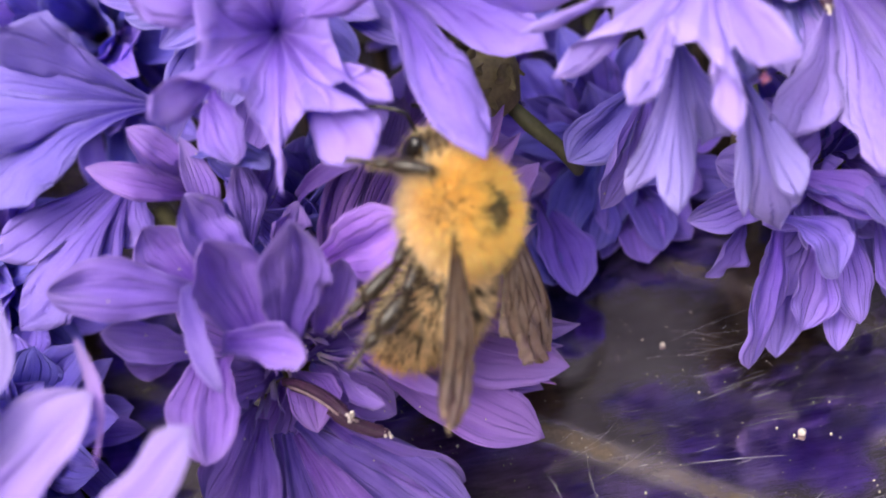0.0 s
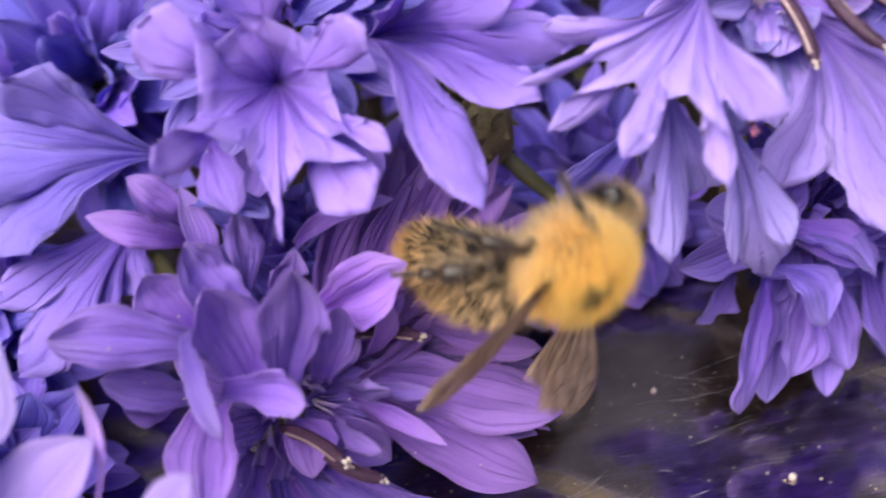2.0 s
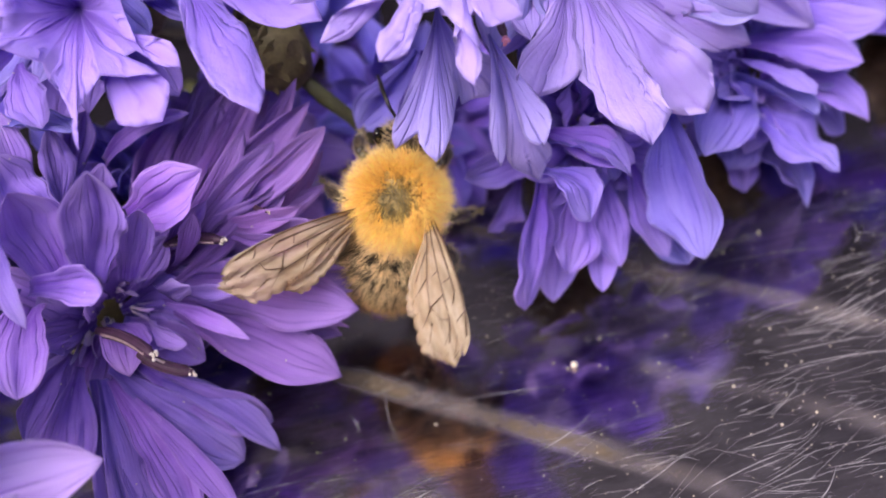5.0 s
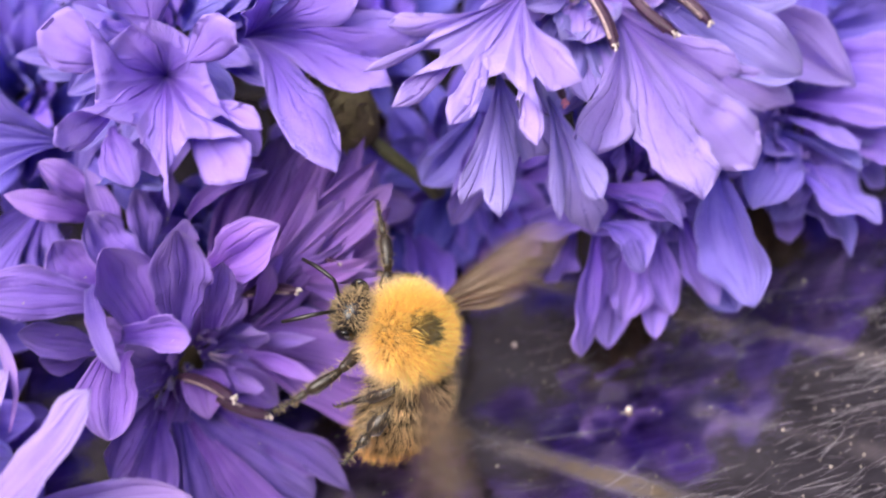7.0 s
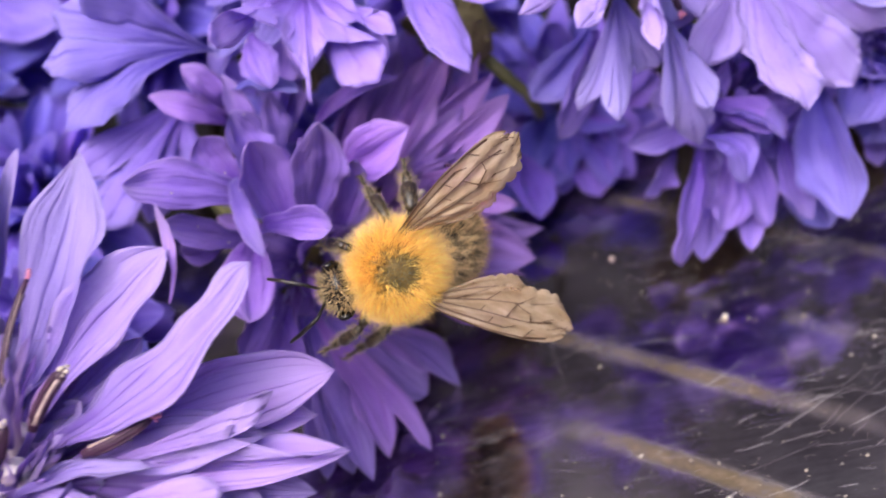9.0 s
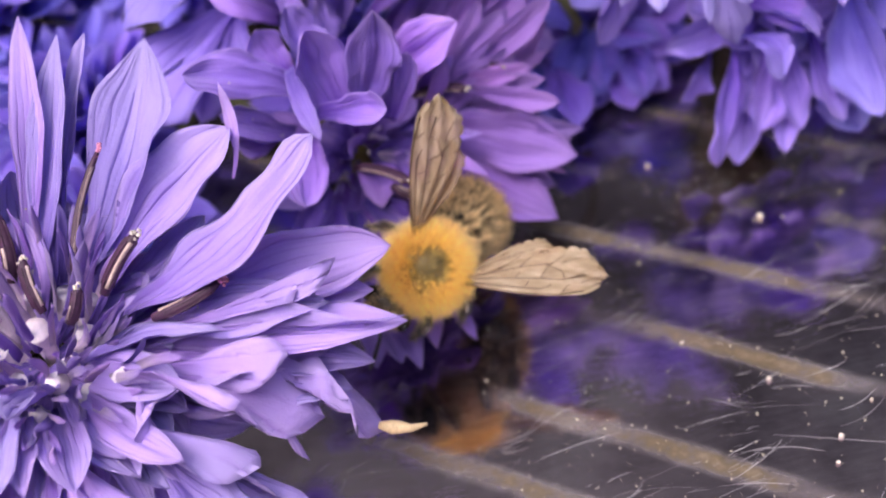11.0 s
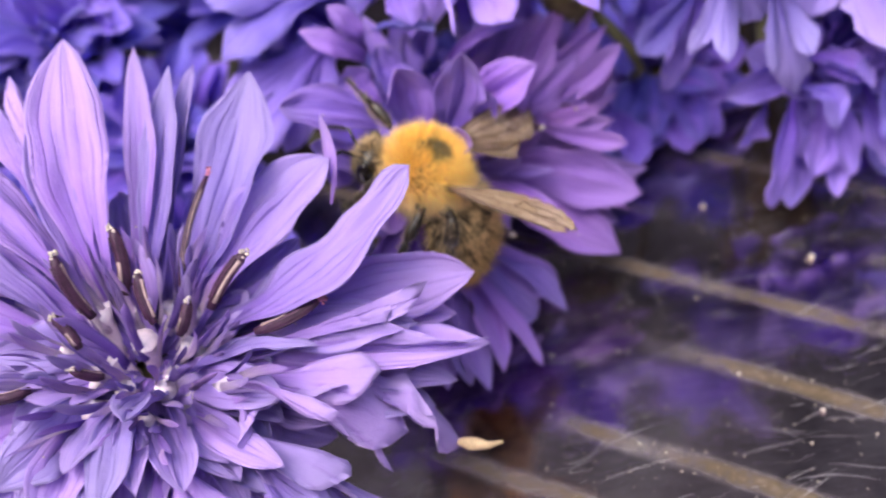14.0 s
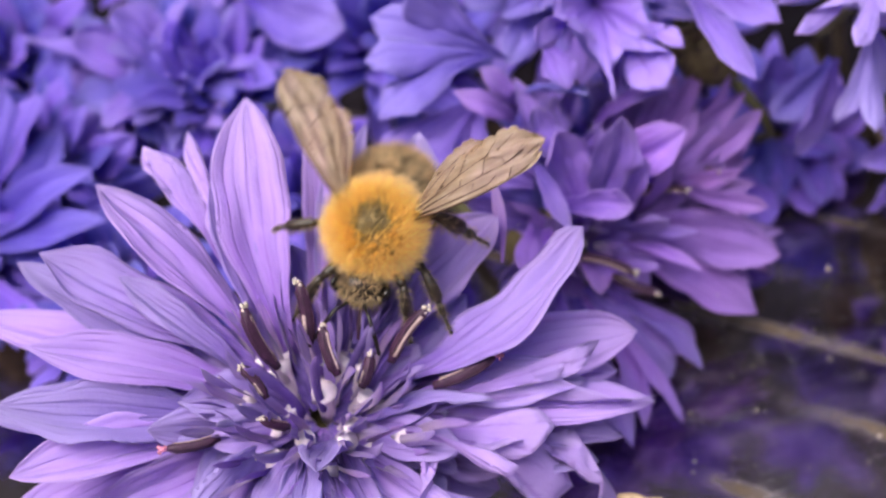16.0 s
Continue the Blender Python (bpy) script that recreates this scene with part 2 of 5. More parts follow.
# ---- the table's surface ----
def setting():
    bm = bmesh.new()
    bmesh.ops.create_cube(bm, size=1.0, matrix=Matrix.Translation((0, 0.1, -0.01)) @ Matrix.Diagonal((1.4, 0.8, 0.02, 1)))
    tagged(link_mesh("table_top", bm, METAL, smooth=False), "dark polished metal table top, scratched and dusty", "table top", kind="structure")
    bm = bmesh.new()
    bmesh.ops.create_grid(bm, x_segments=2, y_segments=2, size=60.0, matrix=Matrix.Translation((0, 0, -0.75)))
    tagged(link_mesh("ground", bm, UNSEEN_DARK), "dark bare ground under the table", "ground", kind="structure")
    # unseen walls, added to cut off low sky and darken the metal's reflections
    bm = bmesh.new()
    bmesh.ops.create_cube(bm, size=1.0, matrix=Matrix.Translation((0, 0.62, 0.6)) @ Matrix.Diagonal((3.0, 0.1, 2.7, 1)))
    tagged(link_mesh("wall_north", bm, UNSEEN_DARK), "unseen dark wall added behind the table to block the sky", "wall", kind="structure")
    for name, x, y, a, b in (("wall_west", -1.2, -0.2, 0.1, 1.7), ("wall_east", 1.2, -0.2, 0.1, 1.7), ("wall_south", 0.0, -0.9, 2.5, 0.1)):
        bm = bmesh.new()
        bmesh.ops.create_cube(bm, size=1.0, matrix=Matrix.Translation((x, y, 0.1)) @ Matrix.Diagonal((a, b, 1.7, 1)))
        tagged(link_mesh(name, bm, UNSEEN_DARK), "unseen dark wall added beside the table to block low sky", "wall", kind="structure")
    rng = random.Random(4)
    # hair-fine scratches
    bm = bmesh.new()
    for bundle in range(500):
        a0 = radians(rng.gauss(4, 9) if bundle % 4 else rng.gauss(20, 30))
        p0 = Vector((min(80 - rng.expovariate(1 / 26), 82), rng.uniform(-34, 22), 0.012))
        for i in range(rng.randint(1, 9)):
            a, curl = a0 + rng.gauss(0, 0.12), rng.gauss(0, 0.05)
            p = p0 + Vector((rng.gauss(0, 1.6), rng.gauss(0, 1.1), 0))
            ln, w = min(rng.expovariate(1 / 2.4) + 0.5, 10), 0.004 + min(rng.expovariate(1 / 0.006), 0.018)
            left, right = [], []
            for k in range(8):
                u = k / 7
                d = Vector((math.cos(a + curl * k), math.sin(a + curl * k), 0))
                side = Vector((-d.y, d.x, 0)) * w * (1 - abs(2 * u - 1) ** 2 * 0.9)
                left.append(bm.verts.new((p + side) * MM))
                right.append(bm.verts.new((p - side) * MM))
                p = p + d * ln / 7
            for k in range(7):
                bm.faces.new((left[k], right[k], right[k + 1], left[k + 1]))
    tagged(link_mesh("scratches", bm, SCRATCH), "fine pale scratches in the dark metal surface", "scratches", kind="stuff")
    bm = bmesh.new()
    for i in range(1900):
        r = min(0.016 + rng.expovariate(1 / 0.018), 0.14)
        v = bmesh.ops.create_icosphere(bm, subdivisions=1, radius=r * MM, matrix=Matrix.Translation(Vector((rng.uniform(8, 75), rng.uniform(-32, 24), r * 0.6)) * MM))
        for q in v["verts"]:
            q.co += Vector((rng.uniform(-1, 1), rng.uniform(-1, 1), 0)) * r * 0.3 * MM
    tagged(link_mesh("dust", bm, DUST), "scattered pale grains of dust and pollen", "dust", kind="stuff")
    for x, y, r in ((38.0, 12.0, 0.28), (31.0, 21.0, 0.2), (28.0, 1.0, 0.16), (33.0, -4.0, 0.2), (36.0, -10.0, 0.2), (35.0, -12.0, 0.16)):
        bm = bmesh.new()
        for v in bmesh.ops.create_icosphere(bm, subdivisions=2, radius=r * MM, matrix=Matrix.Translation((x * MM, y * MM, r * 0.8 * MM)))["verts"]:
            v.co += Vector([noise.noise(v.co * 4000 + Vector((k * 9.0, x, y))) for k in range(3)]) * r * 0.35 * MM
        tagged(link_mesh("pollen_grain", bm, POLLEN), "pale grain of pollen lying on the metal", "pollen grain", "grains on the table")


setting()


# ---- cornflowers ----
petal_rng = random.Random(11)
SPOTS = {}


def petal(head, base, tip, width, bend, material=None, facing=None, name="petal", root=None, curve=None):
    """One lance-shaped lobe from base to tip (mm, from the head's centre), its upper side turned to the head's axis."""
    base, tip = Vector(base), Vector(tip)
    axis = Vector(head["axis"])
    d = (tip - base).normalized()
    middle = (base + tip) / 2
    radial = middle - axis * middle.dot(axis)
    want = axis - (radial.normalized() * 0.7 if radial.length > 0.1 else Vector())
    if facing:
        want = Vector(facing)
    n = want - d * want.dot(d)
    n = n.normalized() if n.length > 0.05 else d.orthogonal().normalized()
    n = Matrix.Rotation(petal_rng.gauss(0, 0.2), 3, d) @ n
    side = d.cross(n)
    length = (tip - base).length
    nu, nv, thick = (22, 16, 0.06) if width > 2.2 and not head.get("far") else (14, 8, 0.06) if width > 1.2 else (9, 4, 0.05)
    cup = curve if curve is not None else petal_rng.uniform(0.08, 0.42)
    twist, wave = petal_rng.gauss(0, 0.22), petal_rng.uniform(0, 90)
    peak, blunt, power = petal_rng.uniform(0.55, 0.75), petal_rng.uniform(0.66, 0.98), petal_rng.uniform(1.7, 2.5)
    root = root if root is not None else petal_rng.uniform(0.14, 0.26)
    ruffle, pleat, crease = petal_rng.uniform(0.12, 0.42), petal_rng.uniform(0.015, 0.055), petal_rng.uniform(4.0, 8.0)
    skew, fold = petal_rng.gauss(0, 0.10), petal_rng.uniform(-0.02, 0.16)
    hook = petal_rng.choice((0.1, 0.4, -0.3, 0.8, -0.9, 1.7)) * petal_rng.uniform(0.6, 1.3) * min(1.0, width / 4) * (name == "petal")
    curl, roll = petal_rng.choice((0.0, 0.0, 0.25, -0.3, 0.5)) * width, petal_rng.choice((-1, 1))
    lean = petal_rng.gauss(0, 0.04) * length
    bm = bmesh.new()
    uv = bm.loops.layers.uv.new()
    sheets = []
    for layer in (1, -1):
        grid = []
        for i in range(nu + 1):
            u = i / nu
            if u < peak:
                f = root + (1 - root) * (0.5 - 0.5 * math.cos(math.pi * u / peak)) ** 0.85
            else:
                f = max(0.0, 1 - ((u - peak) / (1 - peak)) ** power) ** blunt
            f = max(f, 0.012)
            a = twist * (u - 0.3)
            s2, n2 = side * math.cos(a) + n * math.sin(a), n * math.cos(a) - side * math.sin(a)
            p = base.lerp(tip, u) + n * (bend * 4 * u * (1 - u) + hook * (u ** 4 - u)) + side * lean * 4 * u * (1 - u)
            row = []
            for j in range(nv + 1):
                v = 2 * j / nv - 1
                h = cup * width * 0.5 * f * v * v
                saw = (v * crease * 0.4 + wave + 0.3 * math.sin(u * 4 + wave)) % 1.0
                h += pleat * width * (4 * abs(saw - 0.5) - 1) * f * min(1.0, 3 * u) * (1 - 0.5 * u)
                h -= fold * width * max(0.0, 1 - abs(v - skew) * 2.6) * f
                h += 0.17 * width * noise.noise((u * 2.6, v * 1.5, wave)) * f + 0.05 * width * noise.noise((u * 7.0, v * 3.5, wave)) * f
                h += curl * max(0.0, v * roll - 0.35) ** 2 * max(0.0, u - 0.25) * f
                h += ruffle * width * noise.noise((u * 4.5, 3.0 * (v > 0), wave + 20)) * v * v * f
                reach = v + skew * (1 - v * v) + 0.16 * noise.noise((u * 6.0, 5.0 * (v > 0), wave + 40)) * abs(v)
                edge = 0.3 + 0.7 * (1 - abs(v) ** 4)
                row.append(bm.verts.new((p + s2 * (width / 2 * f * reach) + n2 * (h + layer * thick / 2 * edge)) * MM))
            grid.append(row)
        sheets.append(grid)

    def face(vs, spots):
        fc = bm.faces.new(vs)
        fc.smooth = True
        for lp, q in zip(fc.loops, spots):
            lp[uv].uv = q

    for layer, g in enumerate(sheets):
        for i in range(nu):
            for j in range(nv):
                quad = [(i, j), (i, j + 1), (i + 1, j + 1), (i + 1, j)]
                quad = quad[::-1] if layer else quad
                face([g[a][b] for a, b in quad], [(b / nv, a / nu) for a, b in quad])
    top, under = sheets
    for i in range(nu):
        for j in (0, nv):
            face([top[i][j], top[i + 1][j], under[i + 1][j], under[i][j]], [(j / nv, i / nu)] * 4)
    for j in range(nv):
        for i in (0, nu):
            face([top[i][j], top[i][j + 1], under[i][j + 1], under[i][j]], [(j / nv, i / nu)] * 4)
    SPOTS.setdefault(head.name, []).extend(sheets[0][i][j].co.copy() for i in range(1, nu - 2, 3) for j in range(2, nv - 1, 3))
    return part(name, bm, material or PETALS[head["tint"]], head)


def cornflower_head(centre, axis, tint, label, stem_to, fill=0, spread=14.0, seed=0):
    """The head of a cornflower: an empty at its centre, a scaly cup of bracts and a stem down to the table."""
    head = new("cornflower")
    head.location = Vector(centre) * MM
    axis = Vector(axis).normalized()
    head["axis"], head["tint"] = tuple(axis), tint
    tagged(head, label, "cornflower", "cornflowers on the table")
    low = -axis * 5.5
    # the cup, of overlapping bracts
    a = axis.orthogonal().normalized()
    b = axis.cross(a)
    bm = bmesh.new()
    tube(bm, [low * 2.1, low * 1.9, low * 1.5, low * 1.1, low * 0.7, low * 0.45], [0.7, 2.2, 3.1, 3.0, 2.4, 2.0], 14)
    part("cup", bm, BRACT, head, "scaly brown-green cup of bracts")
    for ring, (h, r) in enumerate(((1.75, 2.7), (1.45, 3.15), (1.1, 3.15), (0.8, 2.7))):
        for k in range(9):
            t = 2 * math.pi * (k + 0.5 * (ring % 2)) / 9
            out = a * math.cos(t) + b * math.sin(t)
            petal(head, low * h + out * r * 0.9, low * (h - 0.52) + out * (r + 0.25), 2.0, 0.3, BRACT, facing=-out, name="bract")
    foot = Vector(stem_to) - Vector(centre)
    start = low * 2.0
    bend = start + (foot - start) * 0.5 - axis * 4 + Vector((0, 0, 1.0))
    pts = [start.lerp(bend, u).lerp(bend.lerp(foot, u), u) for u in (i / 10 for i in range(11))]
    bm = bmesh.new()
    tube(bm, pts, [0.75 + 0.06 * math.sin(i * 2.1) for i in range(11)], 9)
    part("stem", bm, STEM, head)
    if fill:
        tiers(head, seed, spread, ((fill, -0.1, 1.0), (fill, 0.25, 0.85), (fill - 4, 0.6, 0.6)))
    return head


def ray_floret(head, lobes, cup=False, facing=None, curve=None, tint=None):
    """The lobes of one or more florets; those of a cup face its mouth."""
    mouth = sum((Vector(row[3:6]) for row in lobes), Vector()) / len(lobes)
    throat = sum((Vector(row[:3]) for row in lobes), Vector()) / len(lobes)
    for bx, by, bz, tx, ty, tz, w, bend in lobes:
        to = facing
        if cup:
            middle = (Vector((bx, by, bz)) + Vector((tx, ty, tz))) / 2
            to = (mouth - throat).normalized() * 0.5 + (throat.lerp(mouth, 0.6) - middle).normalized()
        petal(head, (bx, by, bz), (tx, ty, tz), w, bend, PETALS[tint or head["tint"]], facing=to, root=0.5 if cup or facing else None, curve=0.6 if cup else curve)


def trumpet(head, lobes, closed=False, sinus=0.5, flare=0.62, ruffle=0.22, tint=None):
    """One floret: pointed lobes, in order round its mouth, grown together into a funnel below."""
    throat = sum((Vector(row[:3]) for row in lobes), Vector()) / len(lobes)
    ways = [Vector(row[3:6]) - throat for row in lobes]
    axis = sum((w.normalized() for w in ways), Vector()) / len(ways)
    axis = (axis.normalized() if closed else (axis.normalized() + Vector(head["axis"]) * 0.8)).normalized()
    count = len(lobes)
    clefts = []
    for i in range(count + 1):
        a, b = i - 1, i
        if closed:
            a, b = a % count, b % count
        if 0 <= a < count and 0 <= b < count:
            d = ways[a].normalized() + ways[b].normalized()
            clefts.append(d.normalized() * sinus * 0.5 * (ways[a].length + ways[b].length))
        else:
            k = max(0, min(a if b >= count else b, count - 1))
            out = axis.cross(ways[k]).normalized() * lobes[k][6] * 0.42 * (1 if b >= count else -1)
            clefts.append(ways[k] * sinus * 0.9 + out)
    bm = bmesh.new()
    uv = bm.loops.layers.uv.new()
    nu, half = 18, 6
    seed = petal_rng.uniform(0, 90)
    slopes = [w.dot(axis) / max(0.3, (w - axis * w.dot(axis)).length) ** flare for w in ways]
    level = sum(slopes) / count
    layers = []
    for layer in (1, -1):
        columns = []
        for i, row in enumerate(lobes):
            tip, width, bend = ways[i], row[6], row[7]
            side = axis.cross(tip).normalized()
            state = (i * 7.3 + seed, 0.03 + 0.12 * ((i * 37 + int(seed)) % 10) / 10, 1.0 * math.sin(i * 2.3 + seed))
            for j in range(-half, half + 1):
                if j == half and not (i == count - 1 and not closed):
                    continue
                v = j / half
                cleft = clefts[i] if v < 0 else clefts[i + 1]
                k = abs(v)
                c = 0.5 + 0.5 * math.cos(math.pi * k)
                edge = tip * (1 - k) + cleft * k
                gap = (cleft - tip * (cleft.dot(tip) / tip.length_squared)).length
                bulge = max(0.15 * width, 0.5 * (1.12 * width - gap))
                belly = side * (1 if v > 0 else -1) * bulge * math.sin(math.pi * k ** 0.85) ** 1.15
                across = edge - axis * edge.dot(axis)
                other = (i - 1 if v < 0 else i + 1) % count
                if not closed and abs(other - i) != 1:
                    other = i
                rise = slopes[i] * (0.5 + 0.5 * c) + slopes[other] * (0.5 - 0.5 * c)
                column = []
                for m in range(nu + 1):
                    u = m / nu
                    w = min(1.0, max(0.0, (u - sinus * 0.35) / (1 - sinus * 0.55)))
                    spread = across + belly * w * w * (3 - 2 * w)
                    p = spread * u + axis * ((level * (1 - u) + rise * u) * (across.length * u) ** flare)
                    n = axis - edge.normalized() * axis.dot(edge.normalized()) * 0.9
                    n.normalize()
                    h = bend * math.sin(math.pi * u) * 0.5 * c
                    h += width * -0.6 * state[1] * c * u
                    spot = edge * u * 0.38
                    h += width * 0.14 * noise.noise((spot.x, spot.y, spot.z + seed)) * u
                    h += width * 0.03 * math.cos(v * 9 + state[0]) * u * c
                    h += width * ruffle * noise.noise((spot.x * 2, spot.y * 2, spot.z * 2 + seed)) * u * u
                    h += state[2] * (u ** 4) * c * min(1.0, width / 3)
                    h += layer * 0.03 * (1 - 0.7 * u ** 8)
                    column.append((bm.verts.new((throat + p + n * h) * MM), (0.5 + 0.5 * v, u)))
                columns.append(column)
        layers.append(columns)

    def face(quad):
        verts = [q[0] for q in quad]
        if len(set(verts)) < 4:
            return
        fc = bm.faces.new(verts)
        fc.smooth = True
        for lp, q in zip(fc.loops, quad):
            lp[uv].uv = q[1]

    total = len(layers[0])
    for layer, cols in enumerate(layers):
        for c in range(total if closed else total - 1):
            a, b = cols[c], cols[(c + 1) % total]
            for m in range(nu):
                quad = [a[m], b[m], b[m + 1], a[m + 1]]
                face(quad[::-1] if layer else quad)
    for c in range(total if closed else total - 1):
        d = (c + 1) % total
        face([layers[0][c][nu], layers[0][d][nu], layers[1][d][nu], layers[1][c][nu]])
    if not closed:
        for c in (0, total - 1):
            for m in range(nu):
                face([layers[0][c][m], layers[0][c][m + 1], layers[1][c][m + 1], layers[1][c][m]])
    return part("floret", bm, PETALS[tint or head["tint"]], head)


def tiers(head, seed, reach=13.0, rows=((16, -0.15, 1.0), (14, 0.35, 0.92), (12, 0.9, 0.8), (9, 1.8, 0.6)), low=1.0):
    """Rings of florets round the axis: number, rise and share of the reach for each ring."""
    rng = random.Random(seed)
    axis = Vector(head["axis"])
    a = axis.orthogonal().normalized()
    b = axis.cross(a)
    height = head.location.z / MM
    for count, rise, share in rows:
        turn = rng.uniform(0, 6.28)
        for k in range(count):
            t = turn + 2 * math.pi * (k + rng.uniform(-0.32, 0.32)) / count
            out = a * math.cos(t) + b * math.sin(t)
            d = (out + axis * (rise + rng.gauss(0, 0.16))).normalized()
            tip = d * reach * share * rng.uniform(0.8, 1.08) + b * rng.gauss(0, 0.6)
            if tip.z + height < low:
                tip.z = low - height
            petal(head, out * rng.uniform(0.6, 1.8) - axis * 0.6, tip, rng.uniform(2.2, 4.1), rng.uniform(0.1, 1.1))


def pollen(head, count, seed, within=99.0):
    """Grains of pollen lying on the petals."""
    rng = random.Random(seed)
    spots = [p for p in SPOTS[head.name] if p.length < within * MM]
    bm = bmesh.new()
    for p in rng.sample(spots, min(count, len(spots))):
        bmesh.ops.create_icosphere(bm, subdivisions=1, radius=rng.uniform(0.03, 0.085) * MM, matrix=Matrix.Translation(p + Vector(head["axis"]) * 0.05 * MM))
    tagged(part("pollen_grains", bm, POLLEN, head, "white grains of pollen on the petals"), kind="stuff")


def disc(head, count, radius, seed, rise=2.2, size=1.0, wide=0.6):
    """Pale tubular florets in the middle, each split into narrow, pointed lobes."""
    rng = random.Random(seed)
    axis = Vector(head["axis"])
    a = axis.orthogonal().normalized()
    b = axis.cross(a)
    for k in range(count):
        t, r = k * 2.4, radius * math.sqrt((k + 0.5) / count)
        out = a * math.cos(t) + b * math.sin(t)
        foot = out * r * 0.75 - axis * 1.4
        way = (axis + out * (0.15 + wide * r / radius) + Vector([rng.gauss(0, 0.16) for _ in range(3)])).normalized()
        top = foot + way * rise * rng.uniform(0.75, 1.25)
        q = size * rng.uniform(0.8, 1.2)
        bm = bmesh.new()
        tube(bm, [foot, foot.lerp(top, 0.4), foot.lerp(top, 0.75), top - way * 0.3 * q], [0.24 * q, 0.28 * q, 0.36 * q, 0.42 * q, 0.2 * q], 10)
        part("disc_floret", bm, DISC, head, "pale tubular disc floret")
        s = way.orthogonal().normalized()
        for i in range(5):
            o = Matrix.Rotation(i * 1.257 + t, 3, way) @ s
            petal(head, top - way * 0.9 * q + o * 0.4 * q, top + (way * rng.uniform(1.2, 2.9) + o * rng.uniform(0.2, 1.3)) * q, rng.uniform(0.28, 0.44) * q, 0.2,
                  PETALS["lilac"] if i == k % 5 else PETALS["violet"] if (i + k) % 3 == 0 else PETALS["rosy"], facing=way * 0.4 - o, name="lobe", root=0.8)


def stamens(head, rows):
    """Dark anther tubes; tip 0 ends in white pollen, 1 in a pale bead, 2 in a pink forked stigma."""
    for k, (bx, by, bz, tx, ty, tz, w, tip) in enumerate(rows):
        a, b = Vector((bx, by, bz)), Vector((tx, ty, tz))
        d = (b - a).normalized()
        side = d.cross(Vector(head["axis"]))
        side = side.normalized() if side.length > 0.01 else d.orthogonal()
        mid = (a + b) / 2 + side * 0.12 * (b - a).length * (1 if k % 2 else -1)
        pts = [a.lerp(mid, u).lerp(mid.lerp(b, u), u) for u in (i / 8 for i in range(9))]
        r = w / 2
        bm = bmesh.new()
        tube(bm, pts, [r * f for f in (0.7, 0.85, 1, 1.02, 1, 0.97, 0.95, 0.9, 0.6)], 10)
        for i in range(5):
            t = i * 2 * math.pi / 5
            o = d.orthogonal().normalized()
            o = (Matrix.Rotation(t, 3, d) @ o) * r * 0.97
            tube(bm, [p + o for p in pts[1:8]], [r * 0.16] * 7, 5)
        st = part("stamen", bm, ANTHER, head, "dark purple-brown anther tube")
        bm = bmesh.new()
        o = (Vector(head["axis"]) - d * d.dot(Vector(head["axis"]))).normalized() * r * 0.72
        o = Matrix.Rotation(0.8 * (-1) ** k, 3, d) @ o
        tube(bm, [p + o for p in pts[1:5 if k % 2 else 8]], [r * 0.4] * (4 if k % 2 else 7), 6)
        part("filament", bm, FILAMENT, st, "pale filament along the anther")
        bm = bmesh.new()
        prng = random.Random(k)
        if tip < 2:
            for i in range(9):
                o = Vector([prng.uniform(-1, 1) for _ in range(3)]) * r * 0.6
                ball(bm, b + o, [r * prng.uniform(0.22, 0.42)] * 3, segments=7, rings=5)
            tagged(part("pollen", bm, POLLEN, st, "white beads of pollen"), kind="stuff")
        else:
            for s in (-1, 1):
                o = d.orthogonal().normalized() * s
                tube(bm, [b - d * 0.3, b + d * 0.35, b + d * 0.6 + o * 0.25], [r * 0.5, r * 0.55, r * 0.4], 7)
            for i in range(7):
                o = Vector([prng.uniform(-1, 1) for _ in range(3)]) * r * 0.8
                ball(bm, b + d * 0.3 + o, [r * 0.35] * 3, segments=6, rings=4)
            tagged(part("stigma", bm, STIGMA, st, "pink forked stigma"), kind="stuff")



def bud(points, seed, label):
    """A bare stalk with a closed, scaly bud."""
    rng = random.Random(seed)
    pts = [Vector(p) for p in points]
    head = new("cornflower_bud")
    head.location = pts[0] * MM
    pts = [p - pts[0] for p in pts]
    axis = (pts[-1] - pts[-2]).normalized()
    head["axis"], head["tint"] = tuple(axis), "blue"
    tagged(head, label, "flower bud", "buds between the flowers")
    bm = bmesh.new()
    tube(bm, pts, [0.5 + 0.08 * math.sin(i * 2.0) for i in range(len(pts))], 9)
    part("stem", bm, STEM, head)
    top = pts[-1]
    bm = bmesh.new()
    tube(bm, [top - axis * 0.5, top + axis * 1.0, top + axis * 2.6, top + axis * 4.4, top + axis * 6.0], [0.9, 2.3, 2.9, 2.3, 0.8], 12)
    part("cup", bm, BRACT, head)
    a = axis.orthogonal().normalized()
    b = axis.cross(a)
    for ring in range(5):
        for k in range(8):
            t = 2 * math.pi * (k + 0.5 * (ring % 2)) / 8
            out = a * math.cos(t) + b * math.sin(t)
            h = 0.4 + ring * 1.05
            petal(head, top + axis * h + out * 2.2, top + axis * (h + 2.0) + out * rng.uniform(2.4, 3.2), rng.uniform(1.5, 2.1), 0.3, BRACT, facing=-out, name="bract")
    return head


